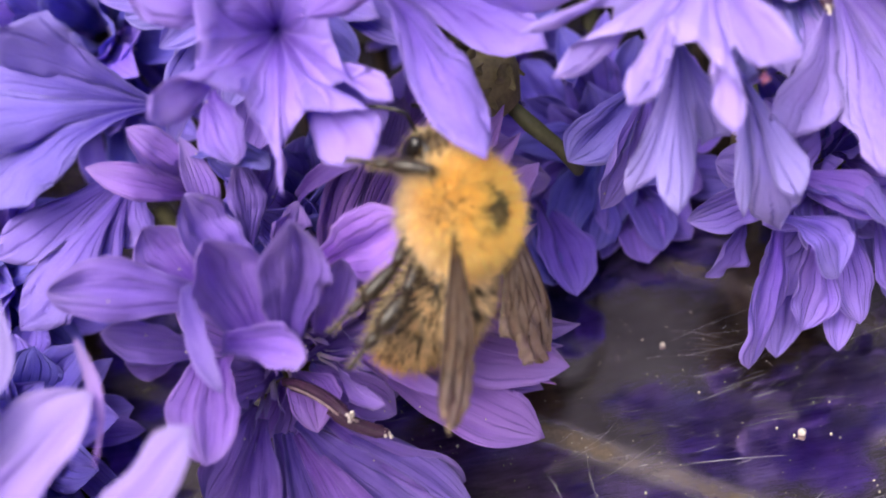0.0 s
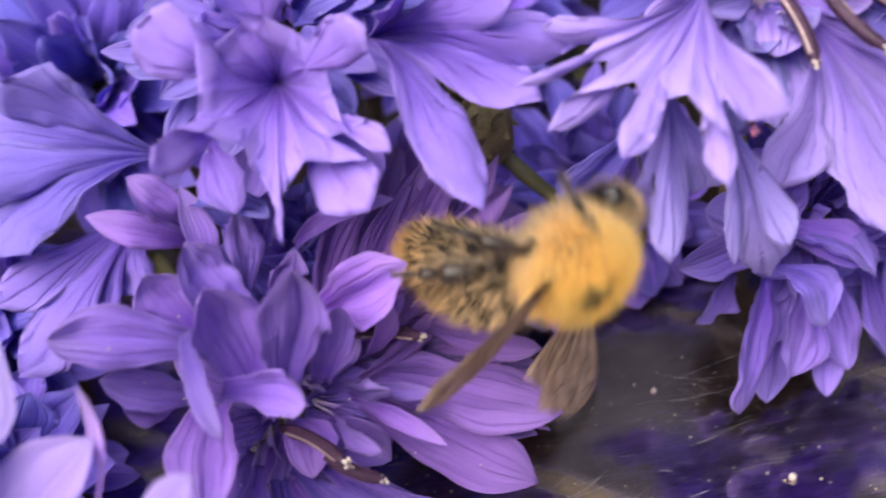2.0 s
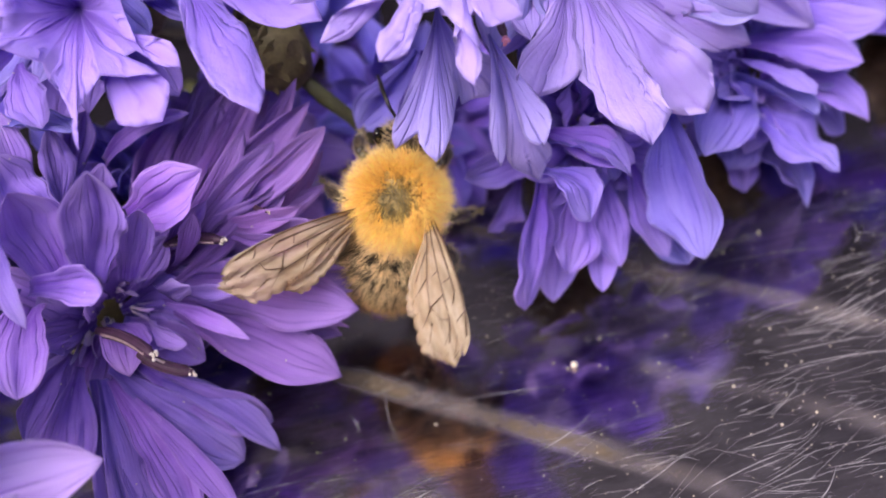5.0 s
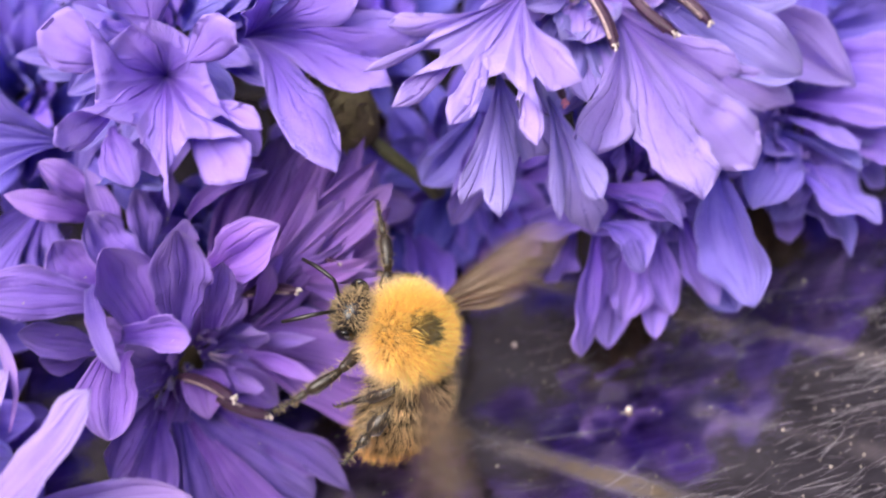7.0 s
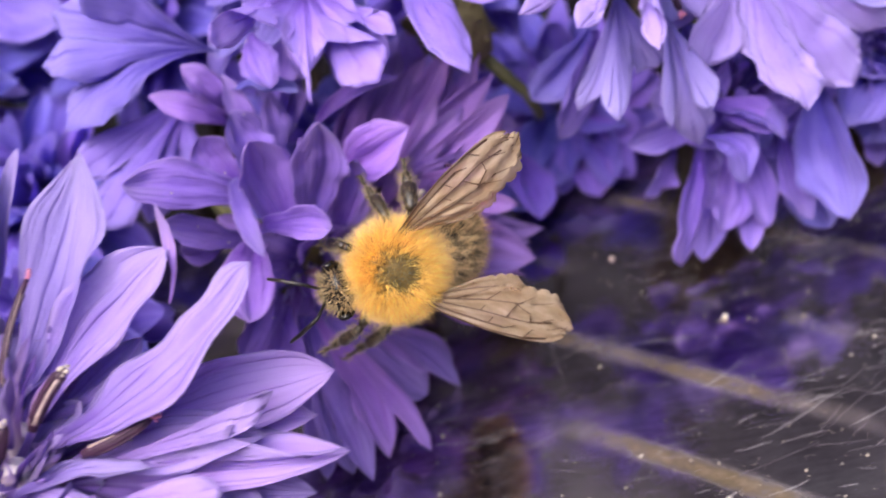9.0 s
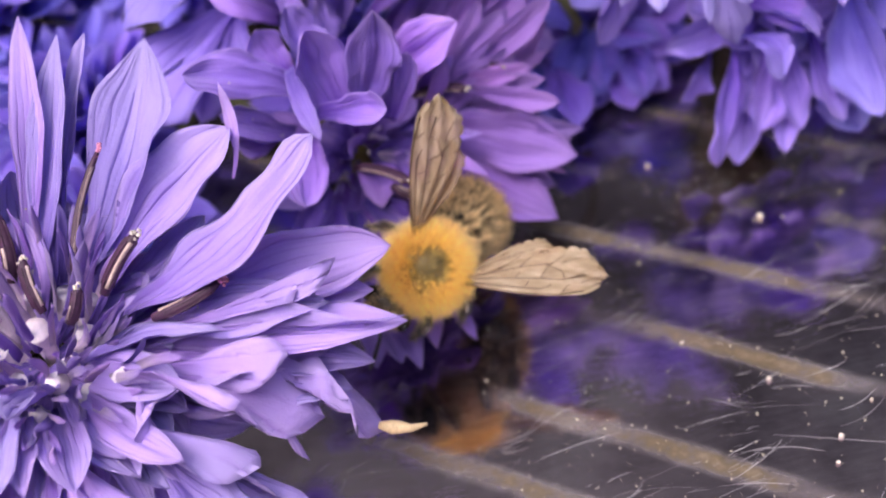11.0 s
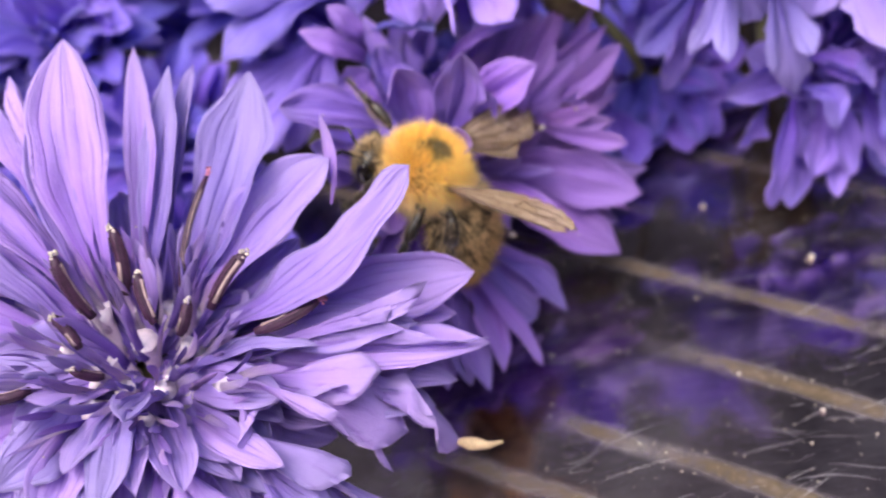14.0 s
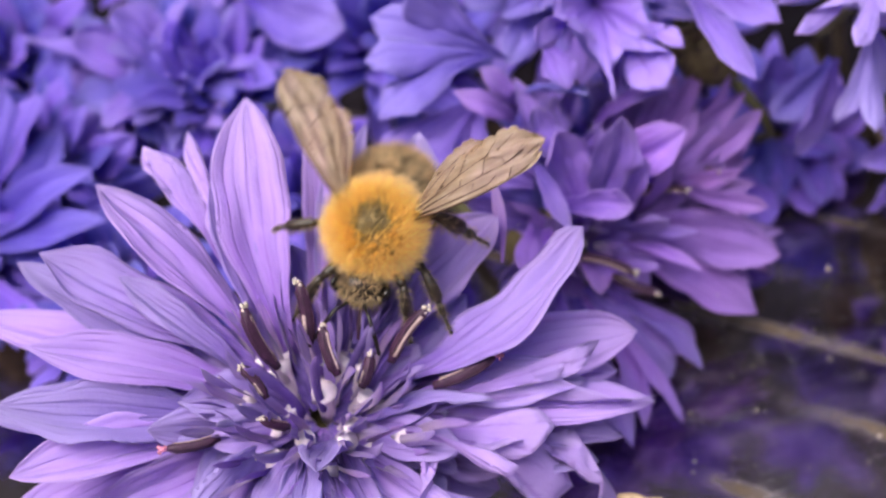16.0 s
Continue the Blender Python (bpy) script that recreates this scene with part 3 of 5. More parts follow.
blue_back = cornflower_head((11.3, 34.4, 27.6), (-0.10, -0.54, 0.84), "blue",
    "blue cornflower with a trumpet floret, on the metal", (14, 62, 0.9), 18, 12.0, 1)
trumpet(blue_back, [
    (-0.1, -5.8, 0.5, -6.2, -8.5, 7.4, 7.1, 0.3),
    (-0.1, -5.8, 0.5, 0.7, -5.9, 9.8, 7.1, 0.3),
    (-0.1, -5.8, 0.5, 5.2, -10.8, 5.6, 6.2, 0.3),
    (-0.1, -5.8, 0.5, 5.9, -12.7, -0.9, 3.5, 0.3),
    (-0.1, -5.8, 0.5, 3.9, -14.9, -2.8, 5.6, 0.3),
    (-0.1, -5.8, 0.5, -0.5, -17.8, -0.5, 3.0, 0.3),
    (-0.1, -5.8, 0.5, -7.0, -14.8, 3.4, 5.3, 0.3),
], closed=True, sinus=0.54, ruffle=0.12)
ray_floret(blue_back, [
    (-4.5, -8.1, -1.1, -3.7, -12.7, -3.0, 2.9, 0.5),
])
trumpet(blue_back, [
    (5.4, -3.8, 0.6, 10.3, -18.2, -0.8, 3.9, -0.6),
    (5.4, -3.8, 0.6, 14.8, -9.0, -3.0, 3.8, 0.5),
    (5.4, -3.8, 0.6, 17.9, -8.2, 0.7, 3.1, 0.5),
    (5.4, -3.8, 0.6, 14.3, -8.2, 4.9, 3.1, 0.5),
    (5.4, -3.8, 0.6, 8.5, -8.5, 7.3, 3.0, 0.5),
], sinus=0.36)
trumpet(blue_back, [
    (-7.4, -6.2, -3.4, -15.1, -4.6, 4.1, 4.1, 0.8),
    (-7.4, -6.2, -3.4, -18.7, -4.9, 2.3, 3.4, 0.8),
    (-7.4, -6.2, -3.4, -19.6, -8.3, 0.4, 3.6, 0.8),
    (-7.4, -6.2, -3.4, -19.4, -10.6, -4.3, 3.8, 0.6),
], sinus=0.58)
trumpet(blue_back, [
    (-8.6, -6.8, -5.4, -20.2, -11.6, -7.6, 2.8, 0.6),
    (-8.6, -6.8, -5.4, -18.9, -14.4, -11.3, 3.8, 0.6),
    (-8.6, -6.8, -5.4, -16.6, -12.8, -12.5, 3.0, 0.4),
    (-8.6, -6.8, -5.4, -12.7, -10.8, -9.7, 3.0, 0.4),
], sinus=0.6)
ray_floret(blue_back, [
    (-7.8, -8.5, -5.4, -2.0, -12.7, -3.9, 2.5, 0.5),
])
blue_left = cornflower_head((-27.9, 47.3, 17.0), (-0.10, -0.35, 0.93), "blue",
    "blue cornflower head behind the others, half in shade", (-30, 80, 0.9), 14, 13.0, 2)
ray_floret(blue_left, [
    (-1.3, -0.6, -0.7, -4.7, 1.4, 7.7, 5.4, 0.8),
    (-0.8, -0.7, -0.8, 2.9, -0.7, 8.3, 4.5, 0.8),
    (0.5, -0.4, -0.5, 8.9, -2.4, 1.8, 5.4, 0.8),
    (7.9, 2.7, 6.1, 17.6, -3.3, 3.8, 6.7, 1.0),
    (-1.5, -1.4, -1.6, -6.2, -9.7, 1.0, 4.5, 0.8),
    (-2.2, -1.7, -1.9, -9.6, -6.2, 2.0, 4.5, 0.8),
    (-1.5, -1.4, -1.6, -9.0, 0.2, 6.3, 5.1, 0.8),
    (-1.5, -1.4, -1.6, -14.7, 2.2, 5.6, 5.1, 0.8),
    (-0.4, -1.5, -1.7, -1.1, -8.8, -1.0, 3.4, 0.5),
    (0.3, -1.2, -1.4, 3.1, -8.3, 2.7, 3.3, 0.6),
    (1.1, -0.1, -0.1, 15.2, 4.4, 5.1, 5.2, 0.6),
    (-0.6, 0.1, 0.1, -1.6, 4.3, 9.6, 5.1, 0.6),
])
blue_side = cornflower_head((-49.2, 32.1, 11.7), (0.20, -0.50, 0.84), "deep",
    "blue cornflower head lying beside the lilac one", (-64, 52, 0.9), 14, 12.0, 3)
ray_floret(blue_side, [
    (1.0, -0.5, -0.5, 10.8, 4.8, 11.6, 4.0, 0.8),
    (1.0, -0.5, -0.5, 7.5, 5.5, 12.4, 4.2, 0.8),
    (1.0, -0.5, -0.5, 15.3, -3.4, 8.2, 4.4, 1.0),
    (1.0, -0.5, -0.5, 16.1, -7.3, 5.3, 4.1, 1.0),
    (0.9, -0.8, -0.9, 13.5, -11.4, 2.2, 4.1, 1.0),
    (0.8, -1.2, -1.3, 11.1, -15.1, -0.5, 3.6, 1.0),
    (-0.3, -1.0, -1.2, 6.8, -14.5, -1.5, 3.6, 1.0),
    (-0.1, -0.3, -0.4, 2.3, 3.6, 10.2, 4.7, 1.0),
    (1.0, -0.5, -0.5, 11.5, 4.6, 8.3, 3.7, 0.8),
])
blue_right = cornflower_head((41.0, 29.7, 26.6), (0.00, -0.75, 0.66), "pale",
    "pale blue cornflower with long drooping florets", (44, 60, 0.9), 14, 11.0, 4)
trumpet(blue_right, [
    (-4.1, -1.1, 1.6, -4.5, -14.2, 3.3, 3.9, 0.8),
    (-4.1, -1.1, 1.6, -6.5, -14.8, -1.6, 3.9, 0.8),
    (-4.1, -1.1, 1.6, -12.0, -13.5, 1.7, 4.3, 0.8),
    (-4.1, -1.1, 1.6, -15.1, -9.5, 0.7, 3.2, 0.6),
    (-4.1, -1.1, 1.6, -16.7, -7.2, 2.3, 1.9, 0.5),
    (-4.1, -1.1, 1.6, -14.1, -3.8, 2.8, 2.3, 0.5),
], sinus=0.55)
trumpet(blue_right, [
    (-7.4, -4.5, -1.9, -12.0, -12.1, -6.9, 1.6, 0.4),
    (-7.4, -4.5, -1.9, -10.1, -13.9, -7.1, 2.4, 0.4),
    (-7.4, -4.5, -1.9, -5.4, -8.6, -7.4, 3.2, 0.3),
], sinus=0.6, ruffle=0.1)
# two petals further back; the deeper tint stands in for their shade
ray_floret(blue_right, [
    (-8.9, -1.8, -7.7, -14.4, -3.2, -12.1, 3.8, 0.4),
    (-8.5, -1.8, -7.7, -12.8, -5.0, -15.3, 3.9, 0.4),
], tint="blue")
trumpet(blue_right, [
    (-4.6, -6.2, -3.5, -5.8, -12.6, -10.0, 1.2, 0.3),
    (-4.6, -6.2, -3.5, -3.0, -12.2, -13.0, 3.2, 0.6),
    (-4.6, -6.2, -3.5, -2.8, -13.6, -8.1, 2.4, 0.5),
], sinus=0.5)
trumpet(blue_right, [
    (1.2, -2.1, -0.7, -3.3, -11.0, -6.9, 3.3, 0.5),
    (1.2, -2.1, -0.7, 3.9, -13.8, -10.2, 4.3, 0.8),
    (1.2, -2.1, -0.7, 9.4, -10.5, -11.8, 4.6, 0.8),
    (1.2, -2.1, -0.7, 14.0, -6.5, -10.4, 2.9, 0.6),
    (1.2, -2.1, -0.7, 9.6, -6.2, -5.9, 2.4, 0.5),
], sinus=0.6)
ray_floret(blue_right, [
    (4.0, -0.6, -0.5, 14.1, -6.4, -7.5, 4.9, 0.8),
    (9.7, 1.6, -3.8, 20.4, -2.5, -13.3, 5.0, 0.8),
    (7.3, 0.9, -1.8, 15.6, -3.0, -2.6, 4.1, 0.6),
    (-1.0, 0.6, 0.6, -6.3, 1.3, 3.9, 4.0, 0.6),
    (0.5, 0.3, 0.4, -0.5, 1.6, 4.5, 4.0, 0.6),
    (1.3, 0.2, 0.2, 6.9, 1.8, 2.0, 4.0, 0.6),
])
stamens(blue_right, [
    (-0.4, -2.7, 1.5, 0.2, -7.7, -0.3, 0.77, 1),
    (2.5, -2.1, 0.8, 4.7, -6.8, -1.0, 0.78, 1),
    (4.9, -1.6, -0.1, 7.4, -5.9, -1.5, 0.79, 1),
    (-3.7, -6.8, -1.3, -4.0, -10.0, -1.7, 0.53, 2),
])
lilac_right = cornflower_head((57.9, 28.6, 8.8), (0.35, -0.55, 0.75), "blue",
    "pale lilac-blue cornflower touching the metal", (70, 54, 0.9), 14, 10.0, 5)
ray_floret(lilac_right, [
    (-3.5, -0.3, 2.5, 1.5, -6.9, 3.0, 3.1, 0.8),
    (-3.7, -0.9, 1.8, 1.7, -7.3, 1.2, 2.6, 0.6),
    (-2.4, -2.4, 0.3, 2.6, -9.7, -2.6, 4.4, 1.0),
    (-1.9, 0.4, 3.2, 6.6, -3.7, 2.1, 3.3, 0.6),
    (1.9, 4.0, 4.1, 9.6, -0.9, 3.6, 5.9, 0.8),
    (2.7, 6.0, 4.7, 10.8, 4.2, 5.9, 5.5, 0.8),
    (-3.0, -1.8, -1.9, 2.1, -5.6, -8.1, 6.0, 0.6),
    (-1.7, -0.9, 1.8, -7.7, -9.2, 1.9, 4.6, 0.6),
    (-3.5, -1.9, -3.5, -2.8, -5.5, -7.0, 3.7, 0.4),
])
lilac_low = cornflower_head((42.7, 23.5, 11.9), (0.15, -0.85, 0.50), "blue",
    "lilac-blue cornflower hanging down onto the metal", (48, 50, 0.9), 10, 9.0, 6)
ray_floret(lilac_low, [
    (5.4, -1.7, 2.7, 5.5, -10.1, -5.1, 5.6, 0.9),
    (2.3, -2.4, -1.0, 3.8, -7.3, -7.3, 2.8, 0.5),
    (0.8, -2.4, -1.0, -1.4, -7.9, -8.7, 2.6, 0.5),
    (0.1, -2.3, -0.9, 0.2, -7.2, -7.2, 3.0, 0.5),
    (-1.7, -2.7, 0.1, -3.8, -7.5, -6.2, 4.0, 0.7),
    (-3.8, -2.3, 0.4, -7.3, -8.1, -8.4, 3.5, 0.8),
    (-2.7, -0.9, -3.8, -4.8, -6.2, -10.6, 3.6, 0.5),
    (-5.1, 0.2, -2.8, -8.4, -1.7, -6.2, 2.7, 0.5),
])
ray_floret(lilac_low, [
    (-4.6, -4.1, 1.4, -2.0, -7.9, -0.9, 3.5, 1.2),
    (-3.8, -2.9, 2.6, 1.2, -7.0, 1.5, 3.5, 1.2),
    (-3.6, -2.3, 3.2, 1.9, -5.7, 1.4, 2.9, 0.8),
    (4.4, -0.3, -3.0, 5.6, -6.7, -9.4, 4.0, 0.5),
])
# its darkness is shade, put into the petal tint
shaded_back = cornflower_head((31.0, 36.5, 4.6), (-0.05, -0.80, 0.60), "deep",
    "blue cornflower behind the others, tinted darker for the shade there", (34, 60, 0.9), 16, 11.0, 7)
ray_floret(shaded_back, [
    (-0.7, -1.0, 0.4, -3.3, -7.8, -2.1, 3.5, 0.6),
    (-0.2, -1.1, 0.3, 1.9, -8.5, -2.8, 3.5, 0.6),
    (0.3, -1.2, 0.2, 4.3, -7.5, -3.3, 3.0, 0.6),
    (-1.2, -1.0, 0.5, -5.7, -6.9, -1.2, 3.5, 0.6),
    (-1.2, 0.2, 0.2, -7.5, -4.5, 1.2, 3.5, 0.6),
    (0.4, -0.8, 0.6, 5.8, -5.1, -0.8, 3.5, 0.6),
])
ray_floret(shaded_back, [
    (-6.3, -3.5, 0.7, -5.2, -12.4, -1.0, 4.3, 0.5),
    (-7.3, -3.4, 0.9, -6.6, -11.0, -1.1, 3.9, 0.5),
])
purple_mid = cornflower_head((7.5, 17.7, 10.8), (0.45, -0.75, 0.48), "violet",
    "purple cornflower with cupped florets and dark stamens", (-6, 44, 0.9), 8, 8.0, 8)
ray_floret(purple_mid, [
    (-0.9, -3.2, 6.9, -1.8, -1.3, 13.8, 4.3, -1.0),
    (0.8, -3.2, 6.9, 3.2, -1.9, 14.6, 3.9, -0.9),
    (-0.5, 0.2, 9.0, -3.0, 2.8, 13.6, 3.6, -0.5),
    (-3.7, 0.0, 8.7, -5.6, 1.8, 12.7, 3.2, -0.5),
], facing=(0.2, -0.7, 0.68), curve=0.5)
ray_floret(purple_mid, [
    (-2.3, -4.3, 8.7, 2.7, -7.7, 10.3, 2.5, -0.8),
    (-3.6, -1.8, 11.2, -2.2, -8.1, 9.2, 1.5, 0.6),
    (-3.7, -1.0, 9.1, -11.2, -1.3, 12.4, 3.6, 0.6),
    (2.6, -2.2, 5.1, 4.9, -1.0, 9.9, 2.5, 0.3),
    (3.3, 2.0, 6.5, 9.1, 0.8, 10.3, 4.1, 0.5),
    (2.3, 5.6, 8.7, 9.1, 4.2, 12.2, 1.4, 0.5),
    (-4.1, 6.8, 9.9, -9.0, 6.5, 13.8, 2.2, 0.5),
    (-3.8, 8.1, 9.7, -6.4, 8.5, 14.4, 2.7, 0.5),
    (-3.8, -2.2, 5.1, -4.6, -9.2, 4.5, 4.0, 0.6),
    (-4.7, -1.1, 4.8, -9.6, -1.6, 8.5, 2.5, 0.4),
], facing=(0.1, -0.6, 0.8), curve=0.25)
ray_floret(purple_mid, [
    (-3.4, 4.0, 6.8, -3.7, 8.6, 12.8, 2.0, 0.4),
    (-1.3, 3.9, 6.8, -0.5, 7.1, 11.4, 2.4, 0.4),
    (-0.1, 3.7, 6.6, 2.6, 4.1, 9.9, 2.4, 0.4),
    (-5.4, 0.2, 4.3, -9.0, -2.2, 6.1, 3.1, 0.5),
    (-1.7, 5.3, 6.7, 1.7, 9.1, 10.6, 2.4, 0.4),
])
ray_floret(purple_mid, [
    (2.5, 1.7, 0.4, 17.1, 5.9, 7.1, 2.6, 1.2),
    (2.4, 2.7, -0.1, 16.4, 8.4, 7.5, 2.5, 1.2),
    (2.5, 3.0, 0.2, 15.8, 10.9, 7.8, 2.5, 1.2),
    (2.5, 4.0, -0.2, 13.6, 12.4, 7.9, 2.4, 1.0),
    (2.5, 4.0, -0.2, 11.5, 13.1, 7.1, 2.6, 1.0),
    (2.4, 5.0, -0.6, 9.5, 14.9, 6.8, 2.6, 1.0),
    (2.6, 2.0, -0.7, 16.5, 5.9, 5.0, 2.2, 1.0),
    (2.5, 2.7, -1.5, 16.3, 5.0, 2.7, 2.5, 0.8),
    (3.8, 1.7, 1.8, 11.7, 6.7, 7.8, 2.1, 1.0),
    (4.1, 1.3, 1.5, 13.5, 5.8, 6.9, 2.1, 1.0),
    (4.3, 0.7, 0.8, 14.2, 4.6, 5.0, 2.1, 1.0),
    (2.5, 5.2, -0.3, 10.2, 10.9, 7.0, 2.6, 1.0),
    (3.2, 5.8, -1.2, 13.5, 13.2, 5.2, 3.1, 1.0),
    (2.1, 5.3, -0.3, 7.9, 12.9, 6.1, 3.0, 1.0),
], tint="purple")
ray_floret(purple_mid, [
    (2.5, 3.3, 1.4, 15.1, 0.9, 3.2, 3.1, 0.8),
    (2.4, 3.0, 1.1, 17.7, 0.0, -1.9, 3.4, 0.8),
    (2.6, 2.3, 0.4, 16.4, -2.9, -2.1, 4.7, 1.0),
    (2.2, 1.7, -0.2, 14.0, -4.7, -6.7, 4.3, 1.0),
    (2.5, 3.3, 1.4, 13.5, 3.5, 4.5, 3.1, 0.8),
    (2.3, 3.4, 0.1, 14.4, 1.0, 0.5, 3.2, 0.8),
    (2.4, 3.1, -1.6, 14.6, -1.4, -6.2, 3.7, 0.8),
    (8.2, 2.5, 3.4, 15.9, -0.6, 1.7, 1.8, 0.6),
    (7.6, 2.7, 2.2, 16.3, -2.0, -1.1, 2.0, 0.6),
    (7.8, 2.4, 0.6, 15.4, -3.0, -3.6, 1.8, 0.6),
    (7.4, 2.9, 3.9, 14.2, 1.8, 4.2, 1.6, 0.6),
    (7.0, 2.0, -1.3, 12.8, -3.2, -6.6, 2.3, 0.6),
], tint="purple")
ray_floret(purple_mid, [
    (-1.0, -3.8, -2.1, 5.4, -12.7, -9.9, 2.1, 0.8),
    (-0.3, -3.2, -1.6, 8.6, -7.4, -9.9, 2.2, 0.8),
    (-0.8, -3.2, -1.5, 5.9, -7.4, -9.9, 4.0, 0.8),
    (-1.0, -3.8, -2.1, 2.2, -12.5, -10.0, 3.7, 0.8),
    (-1.6, -3.7, -2.0, -0.7, -13.2, -10.0, 3.2, 0.8),
    (-2.2, -3.6, -1.9, -2.7, -13.2, -10.0, 3.2, 0.8),
    (-2.9, -2.8, -1.2, -5.5, -9.3, -4.8, 3.8, 0.8),
    (0.3, -2.7, -1.0, 8.4, -5.2, -9.2, 3.1, 0.8),
    (-1.9, -3.0, -2.7, 0.7, -14.2, -10.0, 2.6, 0.8),
    (-3.1, -2.2, -0.5, -7.0, -7.2, -2.7, 3.4, 0.8),
])
ray_floret(purple_mid, [
    (3.1, 0.9, 1.0, 6.5, -3.7, 5.0, 1.6, 0.6),
    (4.6, 1.5, 1.7, 7.7, 0.2, 7.5, 1.4, 0.6),
    (2.2, -0.4, -0.3, 5.3, -5.6, 1.6, 1.6, 0.6),
    (3.6, -0.1, 0.0, 9.0, -4.8, -0.3, 1.3, 0.6),
    (4.6, 0.4, 0.5, 9.3, -2.5, 2.0, 1.2, 0.6),
    (4.0, 2.3, 2.4, 8.4, 2.0, 6.5, 1.6, 0.6),
])
stamens(purple_mid, [
    (-0.9, -1.9, 0.9, 3.1, -6.1, 1.8, 0.79, 0),
    (1.6, -4.1, 0.2, 4.9, -5.9, -0.9, 0.79, 0),
    (4.7, 2.0, 3.5, 8.9, -0.3, 4.8, 0.72, 0),
    (10.2, 4.1, 4.4, 12.1, 1.5, 4.7, 0.37, 0),
])
lilac_front = cornflower_head((-14.9, -1.5, 16.7), (0.12, -0.25, 0.96), "lilac",
    "wide open lilac cornflower with dark stamens and pale centre", (-26, 24, 0.9), 0, 13.0, 9)
ray_floret(lilac_front, [
    (-1.4, 3.0, 3.4, -2.0, 17.5, 15.9, 5.5, 0.6),
    (1.6, 3.6, 2.5, 6.2, 17.4, 11.9, 2.6, 0.4),
    (2.7, 2.9, 1.8, 10.1, 16.6, 11.0, 5.6, 0.6),
    (-3.1, 4.2, 3.2, -5.2, 13.7, 12.3, 3.9, 0.5),
])
ray_floret(lilac_front, [
    (-0.4, 3.6, 2.6, 2.4, 17.9, 14.0, 2.2, 0.5),
    (0.4, 3.6, 2.4, 4.6, 16.8, 12.6, 3.0, 0.5),
])
trumpet(lilac_front, [
    (-3.3, 3.7, 2.6, -10.5, 17.1, 13.1, 3.5, 0.6),
    (-3.3, 3.7, 2.6, -7.2, 18.7, 13.5, 2.6, 0.5),
    (-3.3, 3.7, 2.6, -5.0, 12.9, 11.4, 2.8, 0.5),
], sinus=0.6)
ray_floret(lilac_front, [
    (-3.4, 3.3, 2.9, -13.3, 12.8, 13.8, 4.8, 0.8),
    (-3.6, 2.8, 2.3, -17.6, 8.9, 11.6, 4.8, 0.8),
    (-3.8, 2.0, 1.4, -12.2, 6.8, 10.0, 2.4, 0.8),
    (-3.8, 1.7, 1.1, -18.8, 2.6, 8.9, 3.9, 1.0),
    (-3.6, 1.2, 0.4, -20.9, -0.6, 6.8, 4.7, 1.0),
    (-3.7, 0.6, -0.2, -20.5, -4.1, 3.6, 4.3, 1.0),
    (-3.0, 0.0, -0.9, -16.8, -7.2, 1.5, 4.2, 1.0),
    (-3.5, 2.6, 0.6, -24.3, 8.5, 7.3, 4.5, 0.8),
])
ray_floret(lilac_front, [
    (-3.2, 1.6, 0.0, -24.0, 3.4, 2.0, 4.8, 0.8),
    (-3.2, 0.6, -0.8, -23.4, -5.0, -1.6, 4.8, 0.9),
    (-3.0, -0.2, -1.2, -20.6, -9.4, -3.4, 4.6, 0.9),
    (-2.6, -1.0, -1.6, -15.5, -12.2, -4.6, 4.6, 1.0),
    (-3.2, 2.8, 0.4, -21.0, 12.6, 8.2, 4.4, 0.8),
])
ray_floret(lilac_front, [
    (4.5, 0.9, 1.0, 20.3, 6.0, 8.1, 5.1, 0.6),
    (3.7, 2.3, 1.0, 14.7, 10.2, 6.9, 4.9, 0.5),
    (4.5, 3.4, 0.8, 11.5, 7.4, 2.2, 2.5, 0.4),
    (4.7, 1.3, -0.1, 23.4, 3.6, -0.7, 4.7, 0.8),
    (14.4, 6.7, 5.4, 14.7, 11.6, 9.6, 1.0, -1.2),
])
trumpet(lilac_front, [
    (4.1, -1.1, 0.1, 20.1, 0.0, 2.8, 2.8, 0.8),
    (4.1, -1.1, 0.1, 23.5, -1.5, -2.4, 3.0, 0.6),
    (4.1, -1.1, 0.1, 20.8, -3.9, -10.0, 6.1, 1.0),
    (4.1, -1.1, 0.1, 14.8, -6.4, -9.0, 2.6, 1.0),
], sinus=0.62, ruffle=0.3)
trumpet(lilac_front, [
    (4.2, -2.3, 0.3, 15.9, -3.9, -0.7, 4.0, 1.0),
    (4.2, -2.3, 0.3, 17.3, -5.6, -5.3, 5.6, 1.4),
    (4.2, -2.3, 0.3, 12.9, -7.5, -0.1, 3.2, 2.4),
    (4.2, -2.5, 0.0, 5.9, -8.4, -1.8, 2.9, 2.0),
], sinus=0.5, ruffle=0.35)
ray_floret(lilac_front, [
    (3.8, 0.1, -0.7, 23.5, -1.4, -2.9, 3.6, 0.8),
    (4.9, -0.8, -1.7, 20.8, -2.6, -4.8, 3.9, 0.8),
    (2.7, 0.8, -1.4, 21.6, 2.1, -3.0, 3.3, 0.8),
    (3.9, -1.2, -0.6, 18.8, -0.8, -0.2, 4.2, 1.0),
    (4.8, -1.3, -2.2, 18.9, -3.3, -6.2, 4.3, 0.8),
])
ray_floret(lilac_front, [
    (3.0, -2.4, 0.8, 12.1, -2.6, 1.4, 2.2, 0.8),
    (6.2, -5.9, -4.2, 11.4, -11.0, -8.1, 4.0, 1.0),
])
ray_floret(lilac_front, [
    (4.3, 1.4, -0.0, 20.4, 0.3, -2.8, 1.6, 0.4),
])
